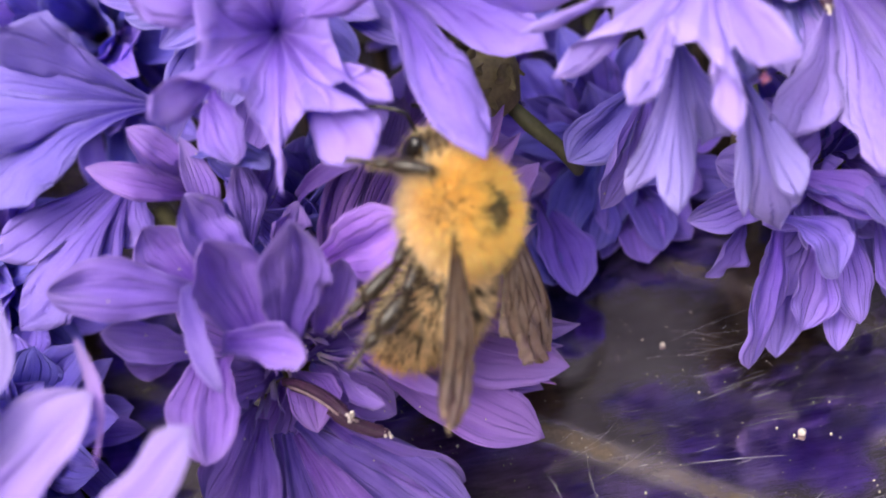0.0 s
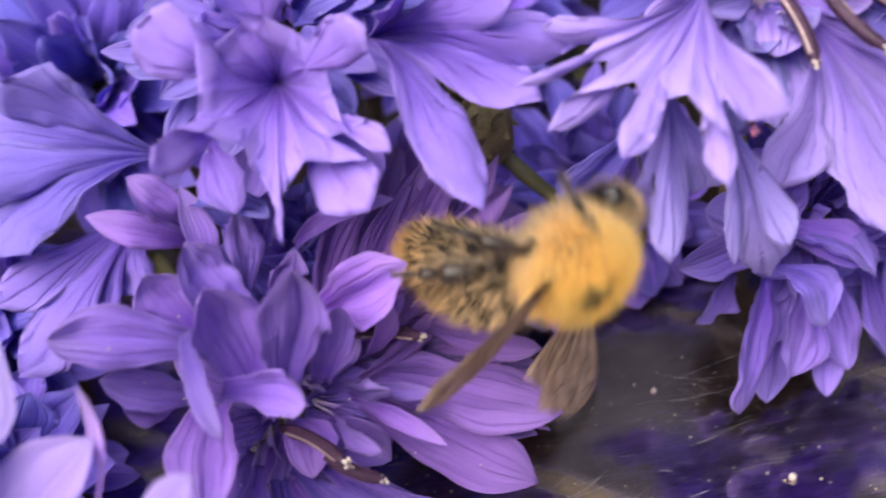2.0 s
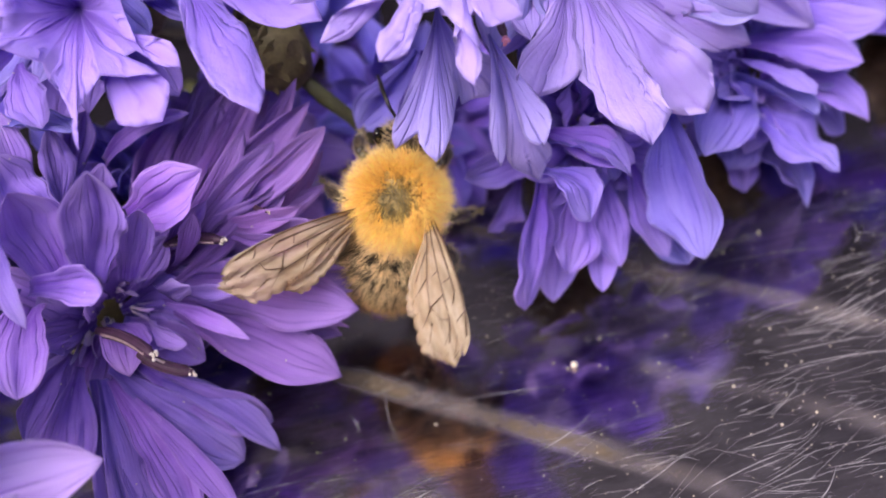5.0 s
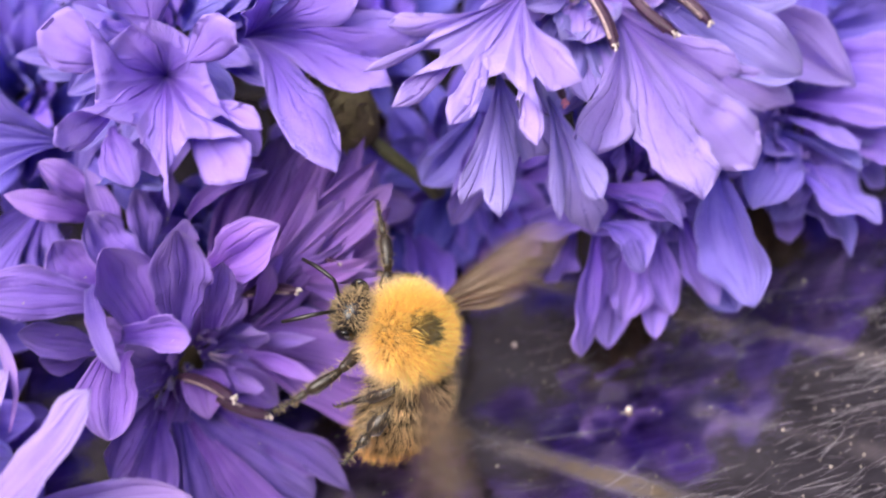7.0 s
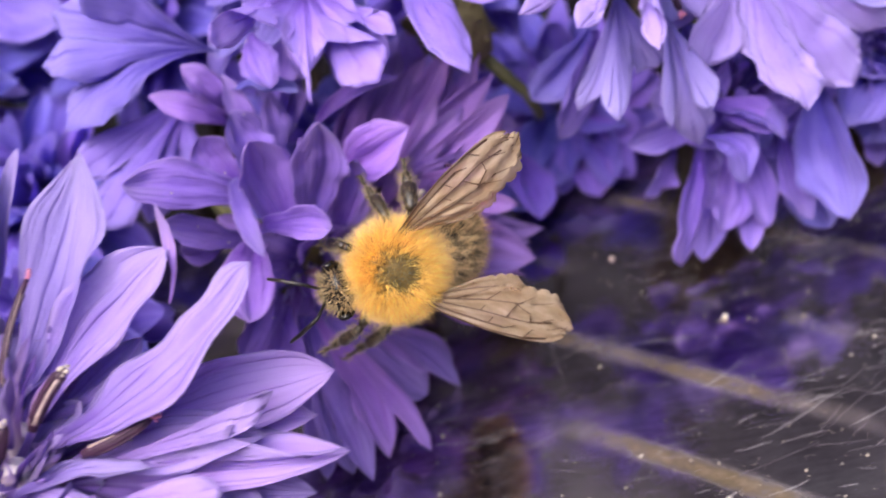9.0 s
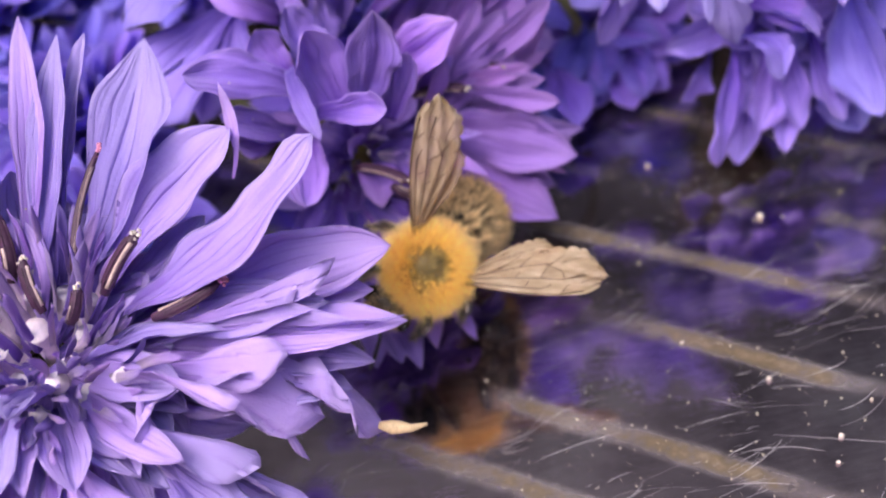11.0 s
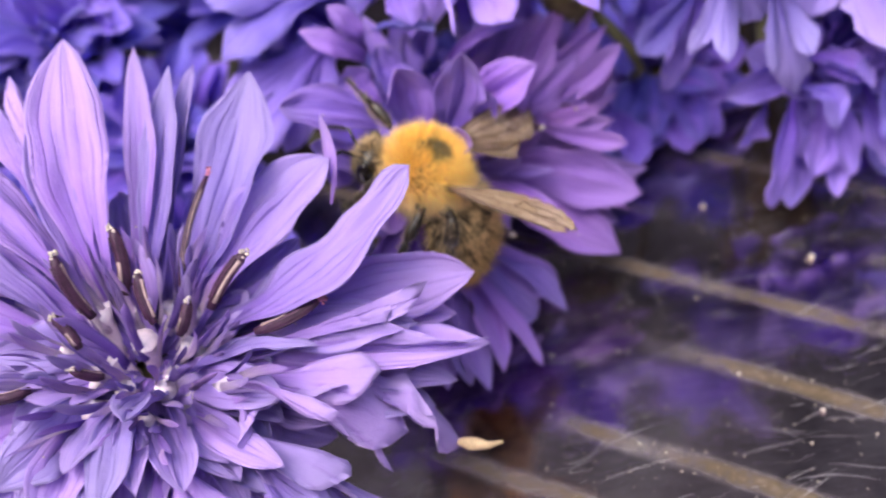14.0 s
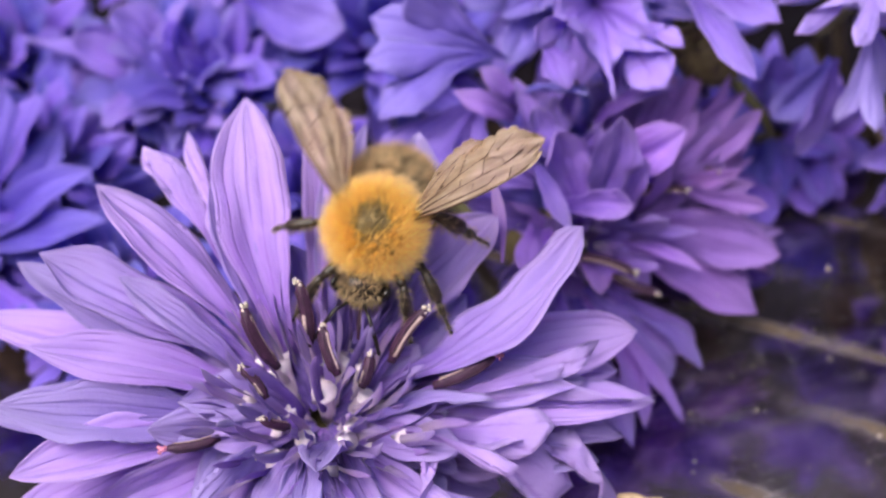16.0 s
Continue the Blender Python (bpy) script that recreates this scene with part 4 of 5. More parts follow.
trumpet(lilac_front, [
    (0.7, -3.0, -1.2, 12.8, -9.0, -4.5, 3.5, 2.2),
    (0.7, -3.0, -1.2, 15.0, -8.9, -11.7, 2.3, 1.5),
    (0.7, -3.0, -1.2, 14.3, -10.2, -11.6, 4.1, 2.0),
    (0.7, -3.0, -1.2, 9.8, -11.2, -9.8, 3.3, 1.6),
], sinus=0.62)
trumpet(lilac_front, [
    (0.0, -2.8, -1.1, 6.3, -13.6, -6.6, 4.7, 2.4),
    (0.0, -2.8, -1.1, 3.0, -14.2, -5.7, 4.5, 2.0),
    (0.0, -2.8, -1.1, -1.1, -13.8, -5.3, 3.9, 2.0),
], sinus=0.55)
ray_floret(lilac_front, [
    (-1.8, -2.6, -0.8, -2.7, -11.8, -0.3, 3.0, 2.2),
    (-2.9, -2.4, -0.6, -6.8, -11.5, -1.5, 3.9, 2.0),
    (-3.4, -1.8, 0.0, -9.2, -9.2, 0.9, 4.3, 1.8),
    (-1.1, -2.7, -0.9, -0.4, -10.6, -0.5, 2.1, 1.6),
])
stamens(lilac_front, [
    (-2.1, 0.4, 5.0, -3.5, 2.2, 9.3, 0.84, 0),
    (0.1, 1.5, 5.4, 0.2, 4.1, 9.1, 0.85, 0),
    (1.9, -0.7, 4.4, 1.4, 1.6, 7.0, 0.76, 0),
    (3.3, -1.4, 3.6, 4.3, 0.0, 5.2, 0.76, 0),
    (5.5, 0.2, 3.9, 8.6, 1.6, 7.0, 0.84, 0),
    (8.1, -1.2, 2.4, 12.6, -0.3, 3.3, 0.77, 2),
    (-6.4, -3.6, 3.5, -9.7, -4.4, 4.2, 0.67, 2),
    (-3.1, -1.6, 4.3, -4.3, -0.3, 6.4, 0.76, 0),
    (3.5, 2.5, 4.3, 6.5, 8.0, 8.9, 0.47, 2),
    (-3.8, 8.1, 7.6, -4.3, 9.7, 9.4, 0.56, 2),
    (-1.8, -3.3, 3.1, -3.3, -3.8, 4.8, 0.67, 0),
])
disc(lilac_front, 24, 5.0, 5, 4.2, 1.9, 0.7)
tiers(lilac_front, 40, 12.0, ((20, -0.2, 1.1), (18, 0.05, 1.0), (14, 0.3, 0.85)))
tiers(lilac_front, 41, 13.5, ((20, -0.4, 1.0), (16, -0.1, 1.0)))
disc(purple_mid, 6, 2.5, 6, 1.8)
disc(blue_right, 6, 2.5, 7)


# ---- more heads behind and between ----
def full_head(place, axis, tint, label, seed, reach=13.0):
    x, y, z = place
    head = cornflower_head(place, axis, tint, label, (x + 4, y + 24, 0.9))
    head["far"] = True
    tiers(head, seed, reach)
    disc(head, 3, 1.6, seed)
    return head


# these heads take the darker blue, which holds their shade in its colour
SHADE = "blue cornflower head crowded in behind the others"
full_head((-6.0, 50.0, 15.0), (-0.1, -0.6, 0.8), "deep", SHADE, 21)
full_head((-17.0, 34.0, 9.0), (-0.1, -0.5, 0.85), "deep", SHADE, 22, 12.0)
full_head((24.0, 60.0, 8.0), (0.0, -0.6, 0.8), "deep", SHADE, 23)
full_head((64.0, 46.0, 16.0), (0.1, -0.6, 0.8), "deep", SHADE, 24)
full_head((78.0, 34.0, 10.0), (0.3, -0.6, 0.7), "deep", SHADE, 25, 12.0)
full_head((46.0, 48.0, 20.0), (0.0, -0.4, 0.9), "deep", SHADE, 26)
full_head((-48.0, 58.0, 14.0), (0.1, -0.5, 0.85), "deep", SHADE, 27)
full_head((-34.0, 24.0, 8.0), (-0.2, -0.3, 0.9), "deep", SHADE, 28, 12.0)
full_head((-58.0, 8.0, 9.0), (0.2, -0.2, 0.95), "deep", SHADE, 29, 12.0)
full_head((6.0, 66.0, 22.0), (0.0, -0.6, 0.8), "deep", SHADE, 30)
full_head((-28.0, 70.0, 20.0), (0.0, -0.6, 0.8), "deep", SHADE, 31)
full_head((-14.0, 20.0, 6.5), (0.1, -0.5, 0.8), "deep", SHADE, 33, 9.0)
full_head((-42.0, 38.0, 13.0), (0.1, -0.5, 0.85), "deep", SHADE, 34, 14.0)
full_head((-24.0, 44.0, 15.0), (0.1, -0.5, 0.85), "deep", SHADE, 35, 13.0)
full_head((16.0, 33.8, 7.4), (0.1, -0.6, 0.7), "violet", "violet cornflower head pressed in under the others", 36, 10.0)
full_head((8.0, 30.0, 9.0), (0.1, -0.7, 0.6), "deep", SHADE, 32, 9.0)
bud([(27.0, 44.0, 0.9), (28.5, 37.0, 4.0), (27.5, 29.0, 11.0), (26.4, 28.7, 13.8), (24.8, 29.3, 15.8), (23.5, 30.2, 17.4)], 3, "brown-green scaly bud on a bare stalk")
pollen(lilac_front, 170, 8, 11.0)
pollen(purple_mid, 90, 9)
pollen(blue_right, 40, 10)
pollen(blue_back, 40, 11)
bm = bmesh.new()
tube(bm, [(19.9, -4.2, -9.5), (20.7, -4.5, -9.6), (21.3, -4.6, -9.7), (22.0, -4.8, -9.8), (23.1, -4.9, -9.6)], [0.25, 0.5, 0.45, 0.28, 0.1], 8)
part("dry_tip", bm, DRY, lilac_front, "withered tan end of a petal")


# ---- the bumblebee; x ahead, y to its left, z its back; millimetres ----
def fur_material(name, stops, axis_index, low, high):
    """Hair whose colour changes along the body, each hair a little different."""
    m, nt, p = shader(name)
    at = nt.nodes.new("ShaderNodeTexCoord")
    sep = node(nt, "SeparateXYZ")
    nt.links.new(at.outputs["Object"], sep.inputs[0])
    geo = nt.nodes.new("ShaderNodeNewGeometry")
    jitter = math_node(nt, "MULTIPLY_ADD", geo.outputs["Random Per Island"], 0.07, -0.035)
    place = math_node(nt, "MULTIPLY_ADD", sep.outputs[axis_index], 1000.0 / (high - low), -low / (high - low))
    r = ramp(nt, math_node(nt, "ADD", place, jitter), stops)
    hue = node(nt, "HueSaturation", Saturation=1.0)
    nt.links.new(math_node(nt, "MULTIPLY_ADD", geo.outputs["Random Per Island"], 0.6, 0.75), hue.inputs["Value"])
    nt.links.new(r.outputs[0], hue.inputs["Color"])
    nt.links.new(hue.outputs[0], p.inputs["Base Color"])
    p.inputs["Roughness"].default_value = 0.55
    p.inputs["Sheen Weight"].default_value = 0.2
    thin = nt.nodes.new("ShaderNodeBsdfTranslucent")
    nt.links.new(hue.outputs[0], thin.inputs[0])
    both = nt.nodes.new("ShaderNodeMixShader")
    both.inputs[0].default_value = 0.42
    nt.links.new(p.outputs[0], both.inputs[1])
    nt.links.new(thin.outputs[0], both.inputs[2])
    nt.links.new(both.outputs[0], nt.nodes["Material Output"].inputs[0])
    return m


CREAM = (0.95, 0.80, 0.52)
THORAX_FUR = fur_material("thorax_fur", [(0.0, (0.50, 0.38, 0.22)), (0.30, CREAM), (0.50, (1.0, 0.85, 0.50)), (0.68, (1.0, 0.83, 0.38)), (0.86, (1.0, 0.80, 0.28)), (1.0, (1.0, 0.785, 0.24))], 2, -2.7, 3.2)
PALE_FUR = fur_material("pale_fur", [(0.0, (0.74, 0.47, 0.18)), (0.25, (0.72, 0.52, 0.26)), (0.5, (0.76, 0.59, 0.34)), (1.0, CREAM)], 0, -9.2, 0.2)
DARK_FUR = fur_material("dark_fur", [(0.0, (0.07, 0.045, 0.025)), (1.0, (0.035, 0.025, 0.018))], 0, -9.2, 0.2)
HEAD_FUR = fur_material("head_fur", [(0.0, (0.16, 0.12, 0.07)), (0.5, (0.40, 0.31, 0.18)), (1.0, (0.75, 0.60, 0.36))], 2, -1.6, 1.4)
PATCH_FUR = fur_material("patch_fur", [(0.0, (0.17, 0.14, 0.075)), (1.0, (0.24, 0.20, 0.10))], 2, -2.5, 3.0)
LEG_FUR = fur_material("leg_fur", [(0.0, (0.58, 0.47, 0.31)), (1.0, (0.46, 0.36, 0.23))], 0, 0, 6)
SHELL = plain("shell", (0.016, 0.012, 0.010), 0.28, 0.5, 1500.0, relief=0.00004)
LEG = plain("leg_shell", (0.035, 0.025, 0.017), 0.32, 0.6, 1500.0, relief=0.00005)
SKIN = plain("thorax_skin", (0.30, 0.20, 0.06), 0.6, 0.5, 1200.0)
EYE = plain("compound_eye", (0.012, 0.009, 0.008), 0.15, 0.4, 5000.0, relief=0.00002)
VEIN = plain("wing_vein", (0.07, 0.034, 0.017), 0.45, 0.3, 900.0)


def wing_material():
    m, nt, p = shader("wing_membrane")
    at = nt.nodes.new("ShaderNodeTexCoord")
    n1 = node(nt, "TexNoise", Scale=500.0, Detail=5.0)
    n2 = node(nt, "TexNoise", Scale=3500.0, Detail=3.0)
    for n in (n1, n2):
        nt.links.new(at.outputs["Object"], n.inputs["Vector"])
    sep = node(nt, "SeparateXYZ")
    nt.links.new(at.outputs["Object"], sep.inputs[0])
    folds = node(nt, "TexNoise", Scale=1.0, Detail=4.0, Roughness=0.6)
    fm = node(nt, "Mapping")
    fm.inputs["Scale"].default_value = (420.0, 1300.0, 1.0)
    nt.links.new(at.outputs["Object"], fm.inputs[0])
    nt.links.new(fm.outputs[0], folds.inputs["Vector"])
    tone = math_node(nt, "ADD", math_node(nt, "MULTIPLY", folds.outputs[0], 0.75), math_node(nt, "MULTIPLY", n1.outputs[0], 0.25))
    r = ramp(nt, math_node(nt, "ADD", tone, math_node(nt, "MULTIPLY", sep.outputs[0], 8.0)), [(0.34, (0.36, 0.25, 0.16)), (0.53, (0.50, 0.38, 0.26)), (0.68, (0.66, 0.53, 0.40))])
    nt.links.new(r.outputs[0], p.inputs["Base Color"])
    p.inputs["Roughness"].default_value = 0.3
    p.inputs["Specular IOR Level"].default_value = 0.7
    mp = node(nt, "Mapping")
    mp.inputs["Scale"].default_value = (0.25, 1.0, 1.0)
    nt.links.new(at.outputs["Object"], mp.inputs[0])
    crinkle = node(nt, "TexNoise", Scale=1900.0, Detail=4.0, Roughness=0.6)
    nt.links.new(mp.outputs[0], crinkle.inputs["Vector"])
    bump(nt, math_node(nt, "ADD", crinkle.outputs[0], math_node(nt, "MULTIPLY", folds.outputs[0], 2.0)), 0.9, 0.00016, p)
    clear = nt.nodes.new("ShaderNodeBsdfTransparent")
    clear.inputs[0].default_value = (0.86, 0.72, 0.60, 1)
    both = nt.nodes.new("ShaderNodeMixShader")
    both.inputs[0].default_value = 0.58
    nt.links.new(p.outputs[0], both.inputs[1])
    nt.links.new(clear.outputs[0], both.inputs[2])
    nt.links.new(both.outputs[0], nt.nodes["Material Output"].inputs[0])
    return m


MEMBRANE = wing_material()


def hair_shapes(roots, ways, lengths, radius, curl, seed):
    """Tapered hairs, three-sided, each with one bend: corners (mm) and faces."""
    rng = np.random.default_rng(seed)
    roots, ways = np.asarray(roots, float), np.asarray(ways, float)
    ways = ways / np.linalg.norm(ways, axis=1, keepdims=True)
    n = len(roots)
    other = np.cross(ways, rng.normal(size=(n, 3)))
    other /= np.linalg.norm(other, axis=1, keepdims=True)
    third = np.cross(ways, other)
    lengths = np.asarray(lengths, float)[:, None]
    drift = rng.normal(size=(n, 3)) * curl * lengths
    mid, end = roots + ways * lengths * 0.55 + drift * 0.25, roots + ways * lengths + drift
    verts = np.zeros((n, 7, 3))
    for k in range(3):
        a = 2 * math.pi * k / 3
        ring = math.cos(a) * other + math.sin(a) * third
        verts[:, k], verts[:, 3 + k] = roots + ring * radius, mid + ring * radius * 0.7
    verts[:, 6] = end
    faces = []
    for i in range(n):
        o = 7 * i
        for k in range(3):
            j = (k + 1) % 3
            faces += [(o + k, o + j, o + 3 + j, o + 3 + k), (o + 3 + k, o + 3 + j, o + 6)]
    return verts.reshape(-1, 3), faces


def hairs(name, roots, ways, lengths, radius, material, parent, curl=0.25, seed=1):
    """A coat of hairs; one mesh."""
    verts, faces = hair_shapes(roots, ways, lengths, radius, curl, seed)
    me = bpy.data.meshes.new(name)
    me.from_pydata((verts * MM).tolist(), [], faces)
    me.materials.append(material)
    ob = new(name, me)
    ob.parent = parent
    return tagged(ob, kind="stuff")


def hairy_part(name, bm, material, hair_material, roots, ways, lengths, radius, parent, label, seed):
    """A limb and the hairs that grow on it, in one mesh."""
    bmesh.ops.recalc_face_normals(bm, faces=bm.faces[:])
    bm.verts.index_update()
    verts, faces = [tuple(v.co) for v in bm.verts], [[v.index for v in f.verts] for f in bm.faces]
    bm.free()
    more, tufts = hair_shapes(roots, ways, lengths, radius, 0.15, seed)
    first, bare = len(verts), len(faces)
    me = bpy.data.meshes.new(name)
    me.from_pydata(verts + (more * MM).tolist(), [], faces + [tuple(first + i for i in f) for f in tufts])
    me.materials.append(material)
    me.materials.append(hair_material)
    me.polygons.foreach_set("material_index", [0] * bare + [1] * len(tufts))
    me.polygons.foreach_set("use_smooth", [True] * bare + [False] * len(tufts))
    ob = new(name, me)
    ob.parent = parent
    return tagged(ob, label)


def tufted(roots, ways, lengths, count, pull, seed):
    """Ways of hairs drawn together into tufts."""
    rng = np.random.default_rng(seed)
    pick = rng.choice(len(roots), count, replace=False)
    near = np.concatenate([np.argmin(((roots[i:i + 2000, None] - roots[None, pick]) ** 2).sum(2), 1) for i in range(0, len(roots), 2000)])
    unit = ways / np.linalg.norm(ways, axis=1, keepdims=True)
    ends = roots + unit * lengths[:, None]
    goal = roots[pick] + unit[pick] * lengths[pick].mean()
    return ends + (goal[near] - ends) * pull - roots


def scatter(count, centre, size, seed, keep=None):
    """Even random roots and outward ways on an ellipsoid."""
    rng = np.random.default_rng(seed)
    d = rng.normal(size=(count, 3))
    d /= np.linalg.norm(d, axis=1, keepdims=True)
    roots = np.asarray(centre) + d * np.asarray(size)
    ways = d / np.asarray(size)
    ways /= np.linalg.norm(ways, axis=1, keepdims=True)
    if keep is not None:
        k = keep(roots)
        roots, ways = roots[k], ways[k]
    return roots, ways, rng


def body_part(name, centre, size, material, parent, pivot, label="", lumps=0.0, rings=18):
    bm = bmesh.new()
    for v in ball(bm, centre, size, segments=26, rings=rings):
        v.co += v.co.normalized() * lumps * noise.noise(v.co * 900) * MM
    ob = part(name, bm, material, parent, label)
    ob.location = Vector(pivot) * MM
    return ob


HIPS = {"front": (1.6, 1.0, -1.7), "middle": (0.0, 1.3, -1.9), "hind": (-1.4, 1.2, -1.9)}
RESTING = {"front": (4.4, 2.9, -4.2), "middle": (0.9, 5.2, -4.6), "hind": (-4.4, 4.6, -4.8)}


def bumblebee():
    bee = new("bumblebee")
    tagged(bee, "furry golden-brown bumblebee with smoky tattered wings", "bumblebee")
    parts = {"bee": bee}
    thorax = body_part("thorax", (0, 0, 0), (2.85, 2.9, 2.45), SKIN, bee, (0, 0, 0), "golden-haired thorax with a bare dark patch on top", 0.1)
    roots, ways, rng = scatter(23000, (0, 0, 0), (2.8, 2.85, 2.4), 3)
    top = np.hypot(roots[:, 0] + 0.2, roots[:, 1] * 1.1) + np.where(roots[:, 2] < 0, 9, 0)
    patch = top < 1.35 + 0.34 * rng.normal(size=len(top))
    lengths = np.where(patch, 0.4, 1.05) * rng.uniform(0.45, 1.4, len(top))
    lean = ways + np.array([-0.2, 0, 0.25]) + rng.normal(size=ways.shape) * 0.22
    coat = tufted(roots[~patch], lean[~patch], lengths[~patch], 900, 0.4, 14)
    hairs("golden_hair", roots[~patch], coat, lengths[~patch], 0.019, THORAX_FUR, thorax, 0.12, 4)
    some = patch & (rng.uniform(size=len(top)) < 0.6)
    hairs("dark_hair", roots[some], lean[some], lengths[some], 0.026, PATCH_FUR, thorax, 0.2, 5)
    # abdomen, hinged behind the thorax: six rings, each fringed with pale hair
    bm = bmesh.new()
    for v in ball(bm, (-4.6, 0, 0), (4.3, 2.7, 2.45), segments=28, rings=30):
        x = v.co.x * 1000
        taper = 1.0 + 0.05 * math.sin(x * 4.2)
        v.co.y *= taper
        v.co.z = v.co.z * taper - 0.00003 * x * x
    abdomen = part("abdomen", bm, SHELL, bee, "banded abdomen of black and cream hair")
    abdomen.location = Vector((-1.7, 0, -0.3)) * MM
    roots, ways, rng = scatter(20000, (-4.6, 0, 0), (4.25, 2.67, 2.42), 6)
    under = roots[:, 2] < 0.1 + 0.3 * rng.normal(size=len(roots))
    roots[:, 2] -= 0.03 * roots[:, 0] ** 2
    ring = (-roots[:, 0] + 0.26 * rng.normal(size=len(roots)) + 0.4 * np.array([noise.noise(Vector(p) * 0.8) for p in roots]) + 0.12 * np.cos(3 * np.arctan2(roots[:, 1], roots[:, 2]))) % 1.42 / 1.42
    pale = (ring > 0.52) | (roots[:, 0] < -7.9) | (roots[:, 0] > -1.5)
    keep = rng.uniform(size=len(roots)) < np.where(under, 0.22, 0.85)
    lean = ways + np.array([-0.55, 0, -0.02]) + rng.normal(size=ways.shape) * 0.17
    for name, mask, size, fur, seed in (("pale_hair", pale & keep, 1.05, PALE_FUR, 7), ("black_hair", ~pale & keep, 0.8, DARK_FUR, 17)):
        lengths = rng.uniform(0.6, 1.3, mask.sum()) * size
        coat = tufted(roots[mask], lean[mask], lengths, 420, 0.45, seed)
        hairs(name, roots[mask], coat, lengths, 0.025, fur, abdomen, 0.16, seed)
    # head
    head = body_part("head", (1.3, 0, -0.3), (1.3, 1.8, 1.6), SHELL, bee, (2.7, 0, -0.1), "dark head with a tuft of pale hair", 0.06)
    roots, ways, rng = scatter(1900, (1.3, 0, -0.3), (1.27, 1.75, 1.58), 8, lambda r: abs(r[:, 1]) < 1.35)
    hairs("face_hair", roots, ways + rng.normal(size=ways.shape) * 0.25, rng.uniform(0.25, 0.7, len(roots)), 0.026, HEAD_FUR, head, 0.2, 9)
    for s in (1, -1):
        bm = bmesh.new()
        ball(bm, (1.45, s * 1.6, -0.25), (0.72, 0.45, 1.25), Euler((s * -0.25, 0, 0)).to_matrix(), 16, 12)
        part("eye", bm, EYE, head, "glossy black compound eye")
        bm = bmesh.new()
        pts = [Vector(p) for p in ((2.4, s * 0.4, 0.3), (2.9, s * 0.9, 1.0), (3.2, s * 1.2, 1.4), (3.8, s * 1.5, 1.3), (4.6, s * 1.9, 1.0), (5.6, s * 2.3, 0.5))]
        tube(bm, pts, [0.13, 0.12, 0.13, 0.15, 0.155, 0.12], 8)
        part("antenna", bm, SHELL, head, "elbowed black antenna")
    bm = bmesh.new()
    tube(bm, [(2.1, 0, -1.3), (2.1, 0, -2.3), (1.7, 0, -3.4), (1.5, 0, -4.3)], [0.34, 0.26, 0.16, 0.07], 9)
    part("tongue", bm, SHELL, head, "brown tongue sheath")
    bm = bmesh.new()
    ball(bm, (2.45, 0, -1.0), (0.5, 0.75, 0.5), None, 14, 9)
    part("jaw", bm, SHELL, head)
    parts.update(thorax=thorax, abdomen=abdomen, head=head)
    # wings: span along x, trailing edge towards -y
    for s, side in ((1, "left"), (-1, "right")):
        for fore in (True, False):
            parts[side + ("_fore" if fore else "_back")] = wing(bee, s, fore)
    for side in ("left", "right"):
        for kind in HIPS:
            parts[side + "_" + kind] = leg(bee, kind)
    return parts


